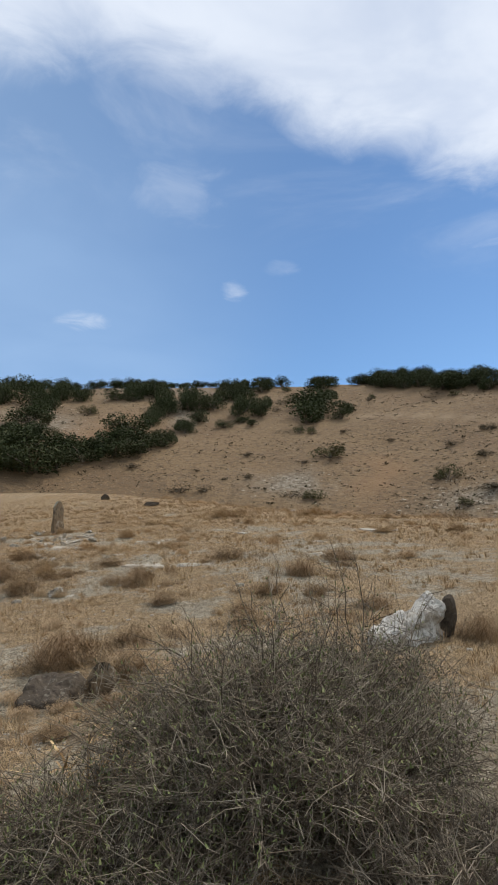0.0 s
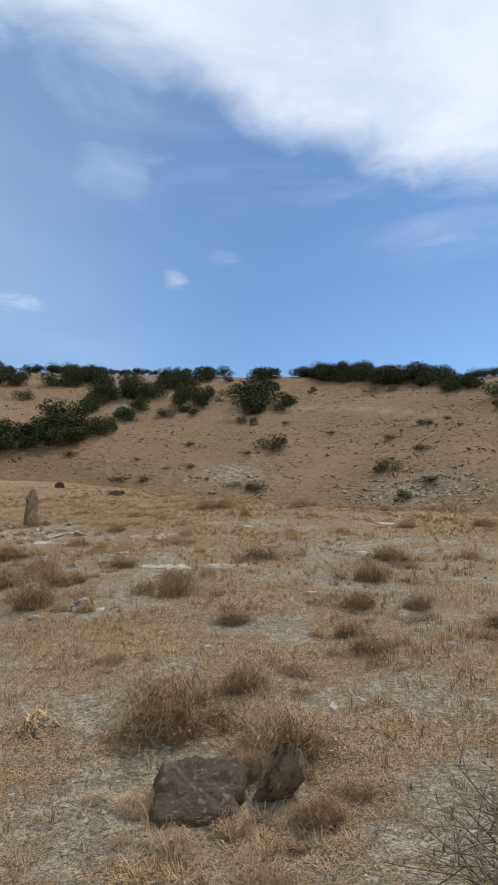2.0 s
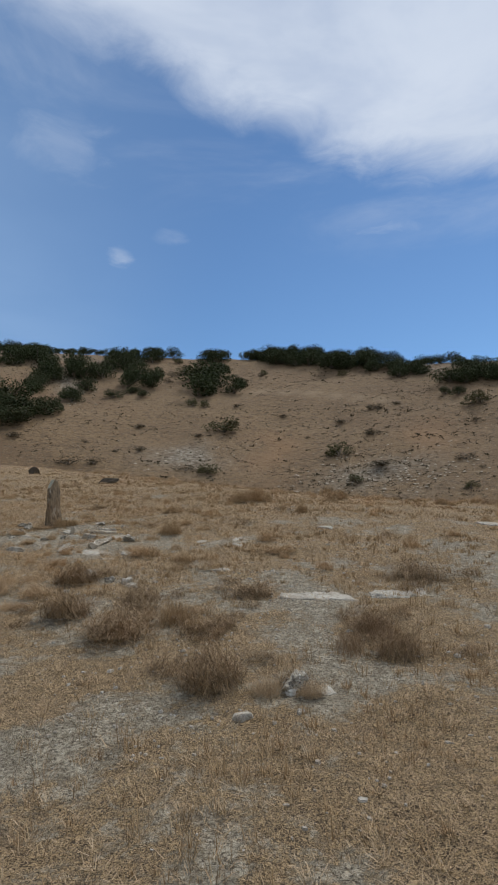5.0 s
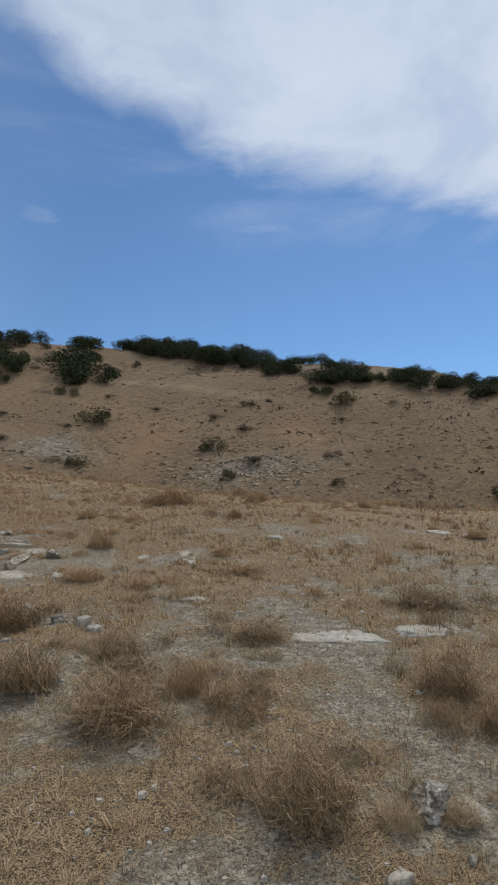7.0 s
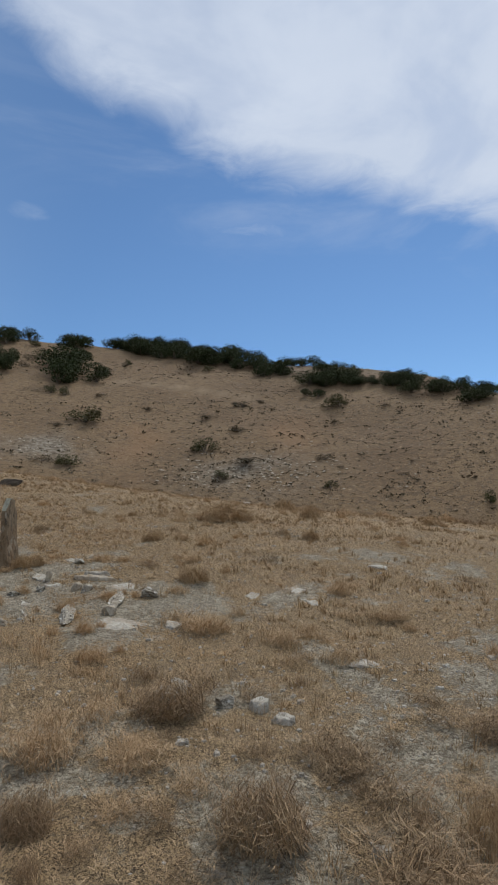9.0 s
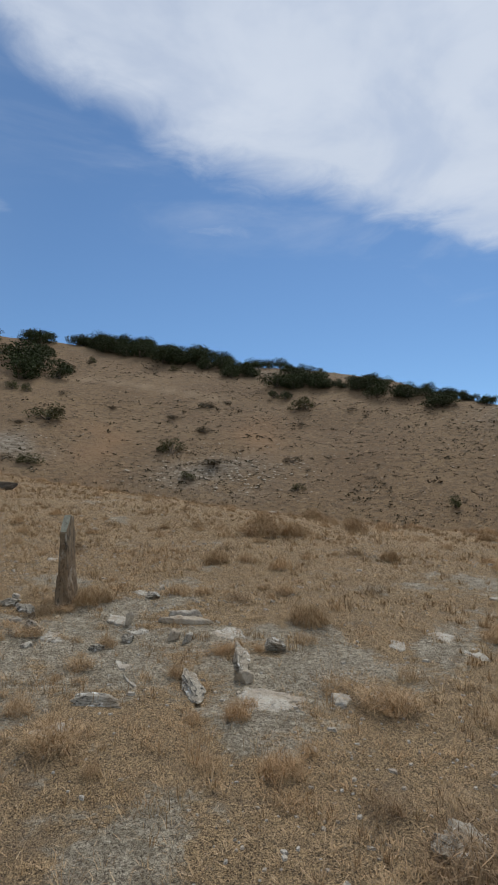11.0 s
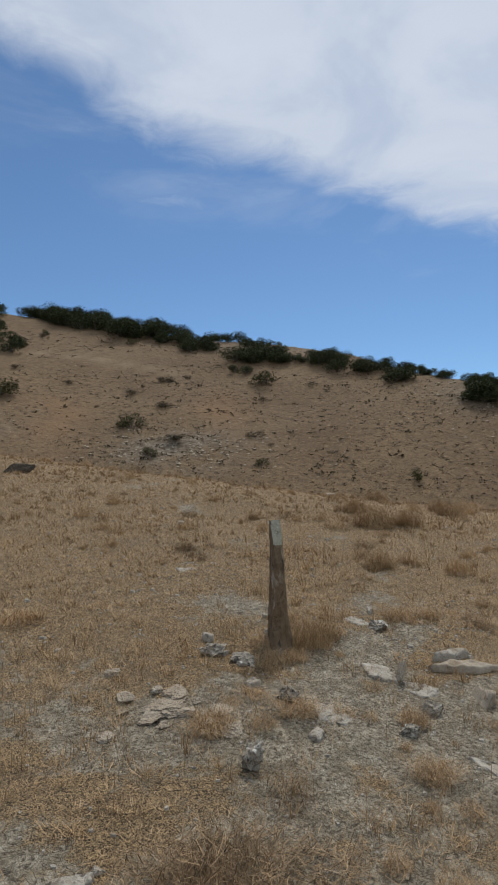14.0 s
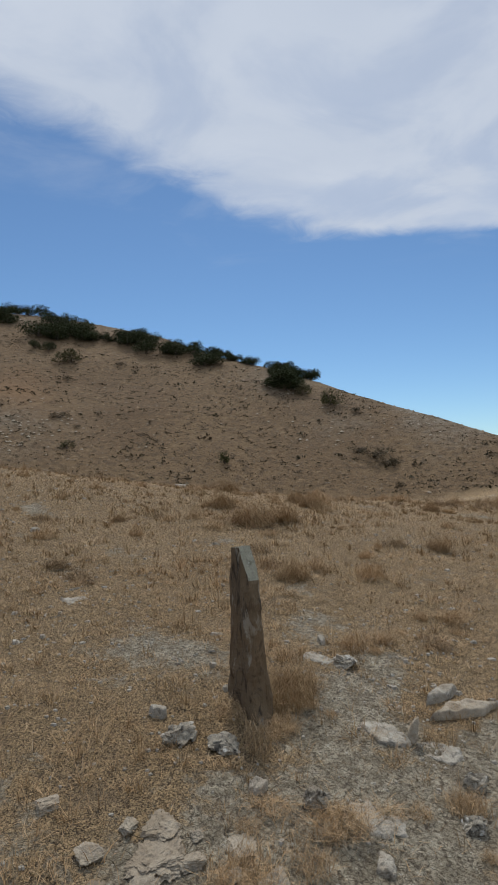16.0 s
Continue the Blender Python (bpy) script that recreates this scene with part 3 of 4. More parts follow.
def white_rock(x0, y0):
    """A long jagged wedge that climbs to an upright broken end."""
    n, m = 44, 26
    verts, faces = [], []
    for k in range(n + 1):
        f = k / n
        high = 0.09 + 0.23 * smooth(0.05, 0.85, f) - 0.10 * max(0.0, f - 0.9) / 0.1
        half = 0.20 * math.sqrt(max(0.03, 1 - (2 * f - 1) ** 4))
        for q in range(m):
            a = 2 * math.pi * q / m
            c, t = math.cos(a), math.sin(a)
            v = Vector((0.74 * (f - 0.5), half * math.copysign(abs(c) ** 0.7, c), -0.06 + (high + 0.06) * (0.5 + 0.5 * math.copysign(abs(t) ** 0.6, t))))
            p = v * 5.2
            rag = 0.07 * noise.fractal(p, 0.7, 2.1, 5) + 0.06 * (math.floor(4 * noise.noise(p * 0.8)) / 4)
            verts.append(v + Vector((0.5 * rag, c * rag, t * rag)))
        if k:
            b0, b1 = (k - 1) * m, k * m
            faces += [(b0 + q, b0 + (q + 1) % m, b1 + (q + 1) % m, b1 + q) for q in range(m)]
    faces += [tuple(range(m))[::-1], tuple(n * m + q for q in range(m))]
    ob = new("white_rock", mesh_from("white_rock", [tuple(v) for v in verts], faces, WHITE, flat=True))
    tagged(ob, "large jagged white limestone rock rising to one end", "rock")
    set_down(ob, x0, y0, 14, 0, -4)


white_rock(1.14, 5.45)
stone("rock_shard", 1.46, 5.50, 0.15, 0.16, 0.36, DARKSTONE, "upright dark shard against the white rock", turn=10, roll=8, cuts=9, rough=0.07)
stone("worn_slab", -1.92, 2.95, 0.82, 1.10, 0.035, SPECKLED, "broad worn slab speckled with grey lichen", turn=-14, flat=0.5, square=True)
stone("leaning_stone", -5.15, 25.8, 0.80, 0.18, 0.26, DARKSTONE, "long dark brown slab leaning at the terrace edge", turn=12, roll=-20, cuts=3, rough=0.1)
stone("leaning_stone", -8.86, 32.0, 0.55, 0.25, 0.34, DARKSTONE, "dark stub of stone at the terrace edge", turn=0, roll=-10, cuts=5)



def standing_stone():
    """An upright slab, edge on to the south-south-west, its head cut aslant."""
    rows, sides = 60, 44
    verts, faces = [], []
    for k in range(rows + 1):
        f = k / rows
        z = -0.16 + 0.97 * f
        half = 0.205 * (1 - 0.34 * f) * math.sqrt(1 - 0.40 * (max(0.0, f - 0.84) / 0.16) ** 2)
        thick = 0.055 * (1 - 0.36 * f) * (1.0 + 0.45 * math.exp(-((z - 0.08) / 0.2) ** 2))
        for q in range(sides):
            a = 2 * math.pi * q / sides
            c, s = math.cos(a), math.sin(a)
            x = half * math.copysign(abs(c) ** 0.55, c)
            y = thick * math.copysign(abs(s) ** 0.6, s)
            top = z - 0.08 * (x + 0.05) * min(1.0, max(0.0, (f - 0.6) / 0.4))
            cut = -0.15 + 0.75 * (top - 0.655)
            p = Vector((x * 6 + 4, y * 6, top * 4))
            push = 1 + 0.13 * noise.fractal(p, 0.8, 2.0, 5)
            chip = 0.045 * max(0.0, noise.noise(Vector((x * 22, y * 22, top * 9)))) * max(0.25, 1 - top / 0.6)
            verts.append((max(x * push - chip * c, cut) if top > 0.6 else x * push - chip * c, y * push - chip * s, top))
        if k:
            b0, b1 = (k - 1) * sides, k * sides
            faces += [(b0 + q, b0 + (q + 1) % sides, b1 + (q + 1) % sides, b1 + q) for q in range(sides)]
    faces.append(tuple(rows * sides + q for q in range(sides)))
    ob = new("standing_stone", mesh_from("standing_stone", verts, faces, BROWNSTONE, flat=True))
    ob.data.materials.append(HEADSTONE)
    for f in ob.data.polygons:
        if f.center.z > 0.66 and (f.normal.x < -0.7 and f.center.x < -0.15 + 0.75 * (f.center.z - 0.655) + 0.004 or f.normal.z > 0.8):
            f.material_index = 1
    tagged(ob, "tall brown standing stone with flaking lichened sides", "standing stone")
    ob.matrix_world = pose(-5.36, 15.04, zat(-5.36, 15.04), -1.0, 1.5, 63)


standing_stone()


# ---- dry tufts ----
def tuft_mesh(seed, stalks, twigs, mat, grassy=0.0, fat=1.0):
    """A domed clump of dry stalks with side twigs, one metre wide and one high before scaling."""
    rng = np.random.default_rng(seed)
    n = stalks
    ang = rng.uniform(0, 2 * np.pi, n)
    out = rng.uniform(0, 1, n) ** 0.6
    foot = 0.26 * rng.uniform(0, 1, n) ** 0.5
    fa = ang + rng.normal(0, 0.9, n)
    # the outline of the clump swells and sinks as one goes round it
    swell = 0.80 + 0.22 * np.sin(2 * ang + seed) + 0.14 * np.sin(5 * ang + 2.1 * seed)
    reach = rng.uniform(0.45, 1.1, n) ** 0.8 * swell
    top = np.sqrt(np.clip(1.03 - out ** 2, 0.02, 1)) * (1 - 0.25 * (1 - grassy) * rng.uniform(0, 1, n))
    root = np.stack([foot * np.cos(fa), foot * np.sin(fa), np.full(n, -0.06)], 1)
    tip = np.stack([(0.52 - 0.12 * grassy) * out * reach * np.cos(ang), (0.52 - 0.12 * grassy) * out * reach * np.sin(ang), top * reach], 1)
    kink = rng.normal(0, 0.07 * (1.2 - grassy), (n, 3))
    mid = root + (tip - root) * rng.uniform(0.45, 0.65, (n, 1)) + kink + np.array([0, 0, 0.05])
    side = np.stack([-np.sin(ang), np.cos(ang), rng.normal(0, 0.4, n)], 1) * rng.uniform(0.0016, 0.0040, (n, 1)) * fat
    pts = np.stack([root - side, root + side, mid + side * 0.8, mid - side * 0.8, tip], 1)
    pick = rng.integers(0, n, twigs)
    f = rng.uniform(0, 1.1, (twigs, 1))
    at = mid[pick] * f + tip[pick] * (1 - f)
    d = (tip - mid)[pick]
    d = d / (np.linalg.norm(d, axis=1, keepdims=True) + 1e-6) + rng.normal(0, 0.55 - 0.3 * grassy, (twigs, 3)) + np.array([0, 0, 0.25])
    d = d / np.linalg.norm(d, axis=1, keepdims=True) * rng.uniform(0.05, 0.19, (twigs, 1))
    w = np.cross(d, rng.normal(0, 1, (twigs, 3)))
    w = w / (np.linalg.norm(w, axis=1, keepdims=True) + 1e-6) * rng.uniform(0.0013, 0.0033, (twigs, 1)) * fat
    bent = at + d * 0.55 + rng.normal(0, 0.012, (twigs, 3))
    side = np.stack([at - w, at + w, bent + w * 0.8, bent - w * 0.8, at + d], 1)
    for q in (pts, side):
        q[:, 2:, 2] = np.maximum(q[:, 2:, 2], 0.03)
    return blade_mesh("foliage", pts, mat), blade_mesh("brush", side, mat)


TUFTS_A = [(-1.11, 4.72, 0.55, 0.32, 0), (-1.74, 4.99, 0.65, 0.44, 0), (-1.72, 5.29, 0.66, 0.28, 0), (1.71, 5.4, 0.52, 0.33, 0), (-1.27, 5.54, 0.49, 0.25, 0), (-0.28, 6.15, 0.39, 0.25, 0), (-2.21, 6.18, 0.29, 0.2, 1), (-0.34, 6.59, 0.38, 0.2, 0), (1.03, 6.68, 0.5, 0.23, 0), (-1.28, 7.08, 0.44, 0.2, 0), (0.46, 7.26, 0.41, 0.28, 0), (-0.08, 7.36, 0.49, 0.25, 0), (-2.67, 7.68, 0.24, 0.16, 1), (-2.96, 7.74, 0.26, 0.21, 1), (-3.27, 7.95, 0.62, 0.42, 0), (-1.88, 8.22, 0.48, 0.39, 0), (0.35, 8.5, 0.57, 0.39, 0), (-1.88, 8.71, 0.52, 0.37, 0), (-3.9, 9.04, 0.8, 0.4, 0)]
TUFTS_B = [(-3.09, 9.06, 0.35, 0.18, 0), (-4.39, 9.62, 0.62, 0.41, 0), (-3.45, 9.25, 0.46, 0.36, 2), (-3.3, 9.0, 0.3, 0.2, 2), (1.08, 9.75, 0.59, 0.27, 0), (2.09, 9.85, 0.55, 0.25, 1), (-2.68, 9.98, 0.56, 0.24, 0), (-3.76, 10.01, 0.57, 0.29, 0), (-5.36, 10.03, 0.36, 0.3, 0), (-0.78, 10.32, 0.81, 0.38, 0), (1.05, 10.1, 0.65, 0.26, 0), (-4.78, 10.42, 0.53, 0.24, 1), (-5.25, 10.61, 0.55, 0.35, 1), (-4.46, 10.91, 0.71, 0.34, 0), (-3.25, 11.8, 0.44, 0.23, 1), (-4.81, 11.89, 0.37, 0.21, 1), (-1.92, 12.14, 0.57, 0.21, 1), (-3.76, 12.35, 0.67, 0.28, 1), (-4.79, 12.46, 0.25, 0.2, 1)]
TUFTS_C = [(-5.85, 12.47, 0.43, 0.26, 1), (-5.97, 12.99, 0.29, 0.16, 1), (-1.94, 13.07, 0.45, 0.24, 1), (2.37, 13.19, 0.58, 0.22, 2), (-4.88, 13.22, 0.28, 0.2, 1), (3.97, 13.35, 0.64, 0.35, 2), (-6.69, 13.41, 0.62, 0.36, 0), (-4.42, 13.48, 0.28, 0.18, 1), (-5.5, 13.57, 0.28, 0.16, 1), (-3.36, 13.96, 0.59, 0.36, 2), (-5.23, 13.97, 0.24, 0.17, 1), (-5.79, 14.23, 0.37, 0.17, 1), (-6.26, 14.29, 0.36, 0.2, 1), (-5.2, 14.92, 0.44, 0.25, 2), (-5.04, 14.98, 0.36, 0.22, 2), (-5.4, 14.82, 0.3, 0.11, 1), (-3.05, 14.94, 0.35, 0.21, 1), (-3.96, 15.06, 0.31, 0.14, 1), (-0.63, 16.14, 0.49, 0.3, 2)]
TUFTS_D = [(-3.25, 16.36, 0.55, 0.26, 2), (-4.8, 17.8, 0.33, 0.15, 0), (3.42, 18.1, 0.58, 0.32, 2), (-1.04, 18.21, 0.73, 0.4, 2), (-1.59, 18.3, 0.97, 0.53, 2), (1.01, 19.18, 0.76, 0.47, 2), (-2.96, 19.38, 0.31, 0.18, 2), (-0.95, 19.48, 0.72, 0.41, 2), (1.38, 19.83, 0.66, 0.42, 2), (1.56, 21.79, 0.81, 0.46, 2), (1.89, 22.25, 1.0, 0.4, 2), (-1.64, 4.06, 0.3, 0.1, 1), (-1.4, 4.1, 0.26, 0.12, 1), (-1.8, 4.28, 0.26, 0.14, 1), (-1.05, 4.12, 0.3, 0.16, 0), (-1.28, 4.5, 0.3, 0.18, 0), (-1.7, 3.55, 0.26, 0.1, 1), (-2.15, 3.5, 0.3, 0.12, 1), (-1.42, 3.2, 0.24, 0.12, 1), (-1.3, 3.75, 0.3, 0.14, 0)]

TUFT_KINDS = [
    [(tuft_mesh(k, 780, 1600, RUSSET, 0.3, 0.74), "bushy russet-brown tuft of dead twiggy stalks") for k in (11, 12, 13)],
    [(tuft_mesh(k, 480, 800, STRAW, 0.4, 0.75), "low straw-coloured grass tuft on bare clay") for k in (21, 22)],
    [(tuft_mesh(k, 900, 700, CLUMP, 0.75, 0.62), "upright reddish dry grass tuft") for k in (31, 32)],
]
SMALL_KINDS = [(tuft_mesh(41, 150, 380, RUSSET), "small brown clump of dead stalks"), (tuft_mesh(42, 200, 200, STRAW, 0.5), "small straw-coloured grass clump")]
FAINT_KINDS = [(tuft_mesh(15, 240, 200, STRAW, 0.6, 1.1), "faint straw-coloured tufts towards the terrace edge"), (tuft_mesh(16, 160, 160, RUSSET, 0.4), "faint brown tufts towards the terrace edge")]
rt = random.Random(5)


def set_tuft(x, y, w, h, kind):
    (stalks, twigs), label = kind
    ob = tagged(new("dry_tuft"), label, "dry plant", "dry tufts")
    ob.matrix_world = pose(x, y, zat(x, y), 6, 0, rt.uniform(0, 360)) @ Matrix.Diagonal((w, w, h, 1))
    tagged(part("foliage", stalks, ob), kind="stuff")
    tagged(part("brush", twigs, ob), kind="stuff")


for x, y, w, h, k in TUFTS_A + TUFTS_B + TUFTS_C + TUFTS_D:
    set_tuft(x, y, w * 1.36, h * 0.74, rt.choice(TUFT_KINDS[k]))
    # smaller clumps grow about the large ones
    for n_ in range(3 if y < 12 else 2):
        q, d = rt.uniform(0, 6.28), rt.uniform(0.5, 0.85) * (w + 0.1)
        set_tuft(x + d * math.cos(q), y + d * math.sin(q), w * rt.uniform(0.5, 1.0), h * rt.uniform(0.3, 0.55), SMALL_KINDS[0 if k == 0 else 1])
ft = np.random.default_rng(23)
far_blades = [[], []]


def far_tuft(x, y, w, h, k):
    """Lay one of the faint kinds at a place, to be joined with the rest of its kind."""
    m = np.array(pose(x, y, zat(x, y), 6, 0, rt.uniform(0, 360)) @ Matrix.Diagonal((w, w, h, 1)))
    for me in FAINT_KINDS[k][0]:
        co = np.empty(3 * len(me.vertices), np.float32)
        me.vertices.foreach_get("co", co)
        far_blades[k].append((co.reshape(-1, 3) @ m[:3, :3].T + m[:3, 3]).reshape(-1, 5, 3))


for n_ in range(46):
    # taller grass along the terrace edge
    x = float(ft.uniform(-7, 11))
    y = float(lip_at(x)) + float(ft.uniform(-3.2, 0.6))
    s = float(ft.uniform(0.5, 0.95))
    far_tuft(x, y, s * 1.2, s * float(ft.uniform(0.3, 0.5)), 0 if ft.uniform() < 0.6 else 1)
for n_ in range(110):
    # fainter tufts towards the terrace edge
    y = float(ft.uniform(10.5, 30))
    x = float(ft.uniform(-6.5 - 0.1 * y, 1 + 0.38 * y))
    if y < float(lip_at(x)):
        s = float(ft.uniform(0.22, 0.55))
        far_tuft(x, y, s * 1.2, s * float(ft.uniform(0.25, 0.45)), 0 if ft.uniform() < 0.65 else 1)
for k, mat in enumerate((STRAW, RUSSET)):
    tagged(new("edge_grass", blade_mesh("edge_grass", np.concatenate(far_blades[k]), mat)), FAINT_KINDS[k][1], "dry grass", kind="stuff")


# ---- matted straw over the terrace ----
STATIONS = [(0, 0, 2), (-1.3, 1.0, -2), (-2.5, 2.9, -7), (-4, 4.6, -19), (-5, 6.2, -21), (-5.7, 7.5, -23), (-6.9, 9.8, -29), (-7.5, 11.2, -29), (-7.7, 12.9, -40), (-7.7, 12.9, -49)]


def make_straw():
    rng = np.random.default_rng(3)
    n = 4000000
    x, y = rng.uniform(-15, 17, n), rng.uniform(1.2, 42, n)
    near = np.full(n, 1e9)
    for sx, sy, yaw in STATIONS:
        dx, dy = x - sx, y - sy
        r = np.hypot(dx, dy)
        off = np.abs(np.degrees(np.arctan2(-dx, dy)) - yaw)
        near = np.where((off < 25.5) & (r > 1.5), np.minimum(near, r), near)
    seen = near < 45
    x, y, near = x[seen], y[seen], near[seen]
    n = len(x)
    bare = turf_cover(x, y)
    # straw lies in ragged mats with clay between them
    knot = smooth(-0.2, 0.45, fbm(x / 0.21, y / 0.21, 141, 3) + 1.1 * (bare - 0.5))
    cover = 0.07 + 0.93 * (0.25 + 0.75 * bare) * knot
    cover = np.where(near > 10, np.maximum(cover, 0.5), cover)
    keep = rng.uniform(0, 1, n) < 1.35 * cover * np.minimum(1, (3.0 / near) ** 1.25)
    x, y, near, bare = x[keep], y[keep], near[keep], bare[keep]
    if len(x) > 380000:
        x, y, near, bare = (v[:380000] for v in (x, y, near, bare))
    n = len(x)
    z = land(x, y)[0]
    grow = np.clip(near / 4.0, 0.8, 4.0)
    tall = smooth(0.1, 1.0, fbm(x / 0.9, y / 0.9, 81, 3))
    mat = rng.uniform(0, 1, n) < 0.45 + 0.3 * smooth(5, 11, near)
    height = np.where(mat, rng.uniform(0.025, 0.085, n), rng.uniform(0.035, 0.085, n) * (1 + 0.5 * tall))
    width = rng.uniform(0.0009, 0.0023, n) * grow ** 0.8
    lean = np.clip(rng.normal(1.36 - 0.35 * tall, 0.26, n), 0.05, 1.54)
    lean = np.where(mat, rng.uniform(1.15, 1.54, n), lean)
    turn = rng.uniform(0, 6.283, n)
    # the longer stalks grow in small clumps
    cell = 0.15
    ci, cj = np.floor(x / cell), np.floor(y / cell)
    jx, jy = lattice(ci * 7.31 + 0.5, cj * 3.17, 101), lattice(ci * 2.93, cj * 8.77 + 0.5, 102)
    strong = 0.45 + 0.6 * np.abs(lattice(ci * 5.11, cj * 6.73, 103)) * 2
    gx, gy = (ci + 0.5 + 0.45 * jx) * cell, (cj + 0.5 + 0.45 * jy) * cell
    nx, ny = gx + rng.normal(0, 0.024, n), gy + rng.normal(0, 0.024, n)
    turn = np.where(mat, turn, np.arctan2(ny - gy, nx - gx) + rng.normal(0, 0.4, n))
    height = np.where(mat, height, height * strong)
    lean = np.where(mat, lean, np.clip(lean - 0.35 * strong, 0.15, 1.4))
    x, y = np.where(mat, x, nx), np.where(mat, y, ny)
    z = land(x, y)[0]
    root = np.stack([x, y, z - 0.004], 1)
    pts = blade_arrays(root, height, width, turn, lean, rng.normal(0.15, 0.3, n), rng)
    pts[:, 2:, 2] += 0.006
    tagged(new("straw", blade_mesh("straw", pts, STRAW)), "short matted straw-coloured dry grass on the slope", "dry grass", kind="stuff")


make_straw()


def make_clumps():
    """Small russet grass clumps between the larger tufts."""
    rng = np.random.default_rng(29)
    n = 60000
    x, y = rng.uniform(-11, 20, n), rng.uniform(1.2, 34, n)
    near = np.full(n, 1e9)
    for sx, sy, yaw in STATIONS:
        dx, dy = x - sx, y - sy
        r = np.hypot(dx, dy)
        off = np.abs(np.degrees(np.arctan2(-dx, dy)) - yaw)
        near = np.where((off < 25.5) & (r > 1.5), np.minimum(near, r), near)
    wanted = smooth(-0.5, 0.7, fbm(x / 0.8, y / 0.8, 131, 3)) * np.minimum(1, 5.5 / near)
    keep = (near < 40) & (rng.uniform(0, 1, n) < wanted * 0.62)
    x, y, near = x[keep], y[keep], near[keep]
    size = rng.uniform(0.045, 0.12, len(x)) * np.where(rng.uniform(0, 1, len(x)) < 0.12, 1.6, 1.0)
    m = 24
    cx, cy, size, near = (np.repeat(v, m) for v in (x, y, size, near))
    n = len(cx)
    ang = rng.uniform(0, 6.283, n)
    rad = np.abs(rng.normal(0, 0.38, n)) * size
    px, py = cx + rad * np.cos(ang), cy + rad * np.sin(ang)
    root = np.stack([px, py, land(px, py)[0] - 0.004], 1)
    lean = np.clip(np.abs(rng.normal(0.45, 0.4, n)), 0, 1.4)
    pts = blade_arrays(root, size * rng.uniform(0.5, 1.15, n), rng.uniform(0.0010, 0.0022, n) * np.clip(near / 4, 0.8, 4) ** 0.9, ang + rng.normal(0, 0.9, n), lean, rng.normal(0.5, 0.5, n), rng)
    tagged(new("grass_clumps", blade_mesh("grass_clumps", pts, CLUMP)), "small russet clumps of dry grass all over the slope", "dry grass", kind="stuff")


make_clumps()


def make_pebbles():
    """Broken clay crumbs and limestone chips between the tufts."""
    rng = np.random.default_rng(8)
    verts, faces = [], []
    spots = []
    while len(spots) < 8000:
        sx, sy, yaw = STATIONS[rng.integers(0, len(STATIONS))]
        r, a = rng.uniform(1.8, 4.4) ** 1.6, radians(yaw + rng.uniform(-25, 25))
        spots.append((sx - r * math.sin(a), sy + r * math.cos(a), r))
    xy = np.array(spots)
    zz = land(xy[:, 0], xy[:, 1])[0]
    dens = fbm(xy[:, 0] / 1.35, xy[:, 1] / 1.35, 71, 4)
    ring = [(math.cos(k * 1.2566), math.sin(k * 1.2566)) for k in range(5)]
    for (x, y, r), z, g in zip(spots, zz, dens):
        if g > 0.0 and rng.uniform() < 0.7:
            continue
        s = rng.uniform(0.004, 0.012) * (1 + 0.12 * r) * (2.0 if rng.uniform() < 0.06 else 1)
        t = rng.uniform(0, 6.28)
        b = len(verts)
        q = rng.uniform(0.65, 1.25, 10)
        for k, (c, d) in enumerate(ring):
            u, v = s * q[k] * (c * math.cos(t) - 0.7 * d * math.sin(t)), s * q[k] * (c * math.sin(t) + 0.7 * d * math.cos(t))
            verts += [(x + u, y + v, z - 0.004), (x + 0.75 * u, y + 0.75 * v, z + s * 0.35 * q[5 + k])]
        faces += [(b + 2 * k, b + 2 * ((k + 1) % 5), b + 2 * ((k + 1) % 5) + 1, b + 2 * k + 1) for k in range(5)]
        faces.append(tuple(b + 2 * k + 1 for k in range(5)))
    ob = new("pebbles", mesh_from("pebbles", verts, faces, LIMESTONE, flat=True))
    tagged(ob, "small pale limestone chips scattered on the clay", "pebbles", kind="stuff")


make_pebbles()


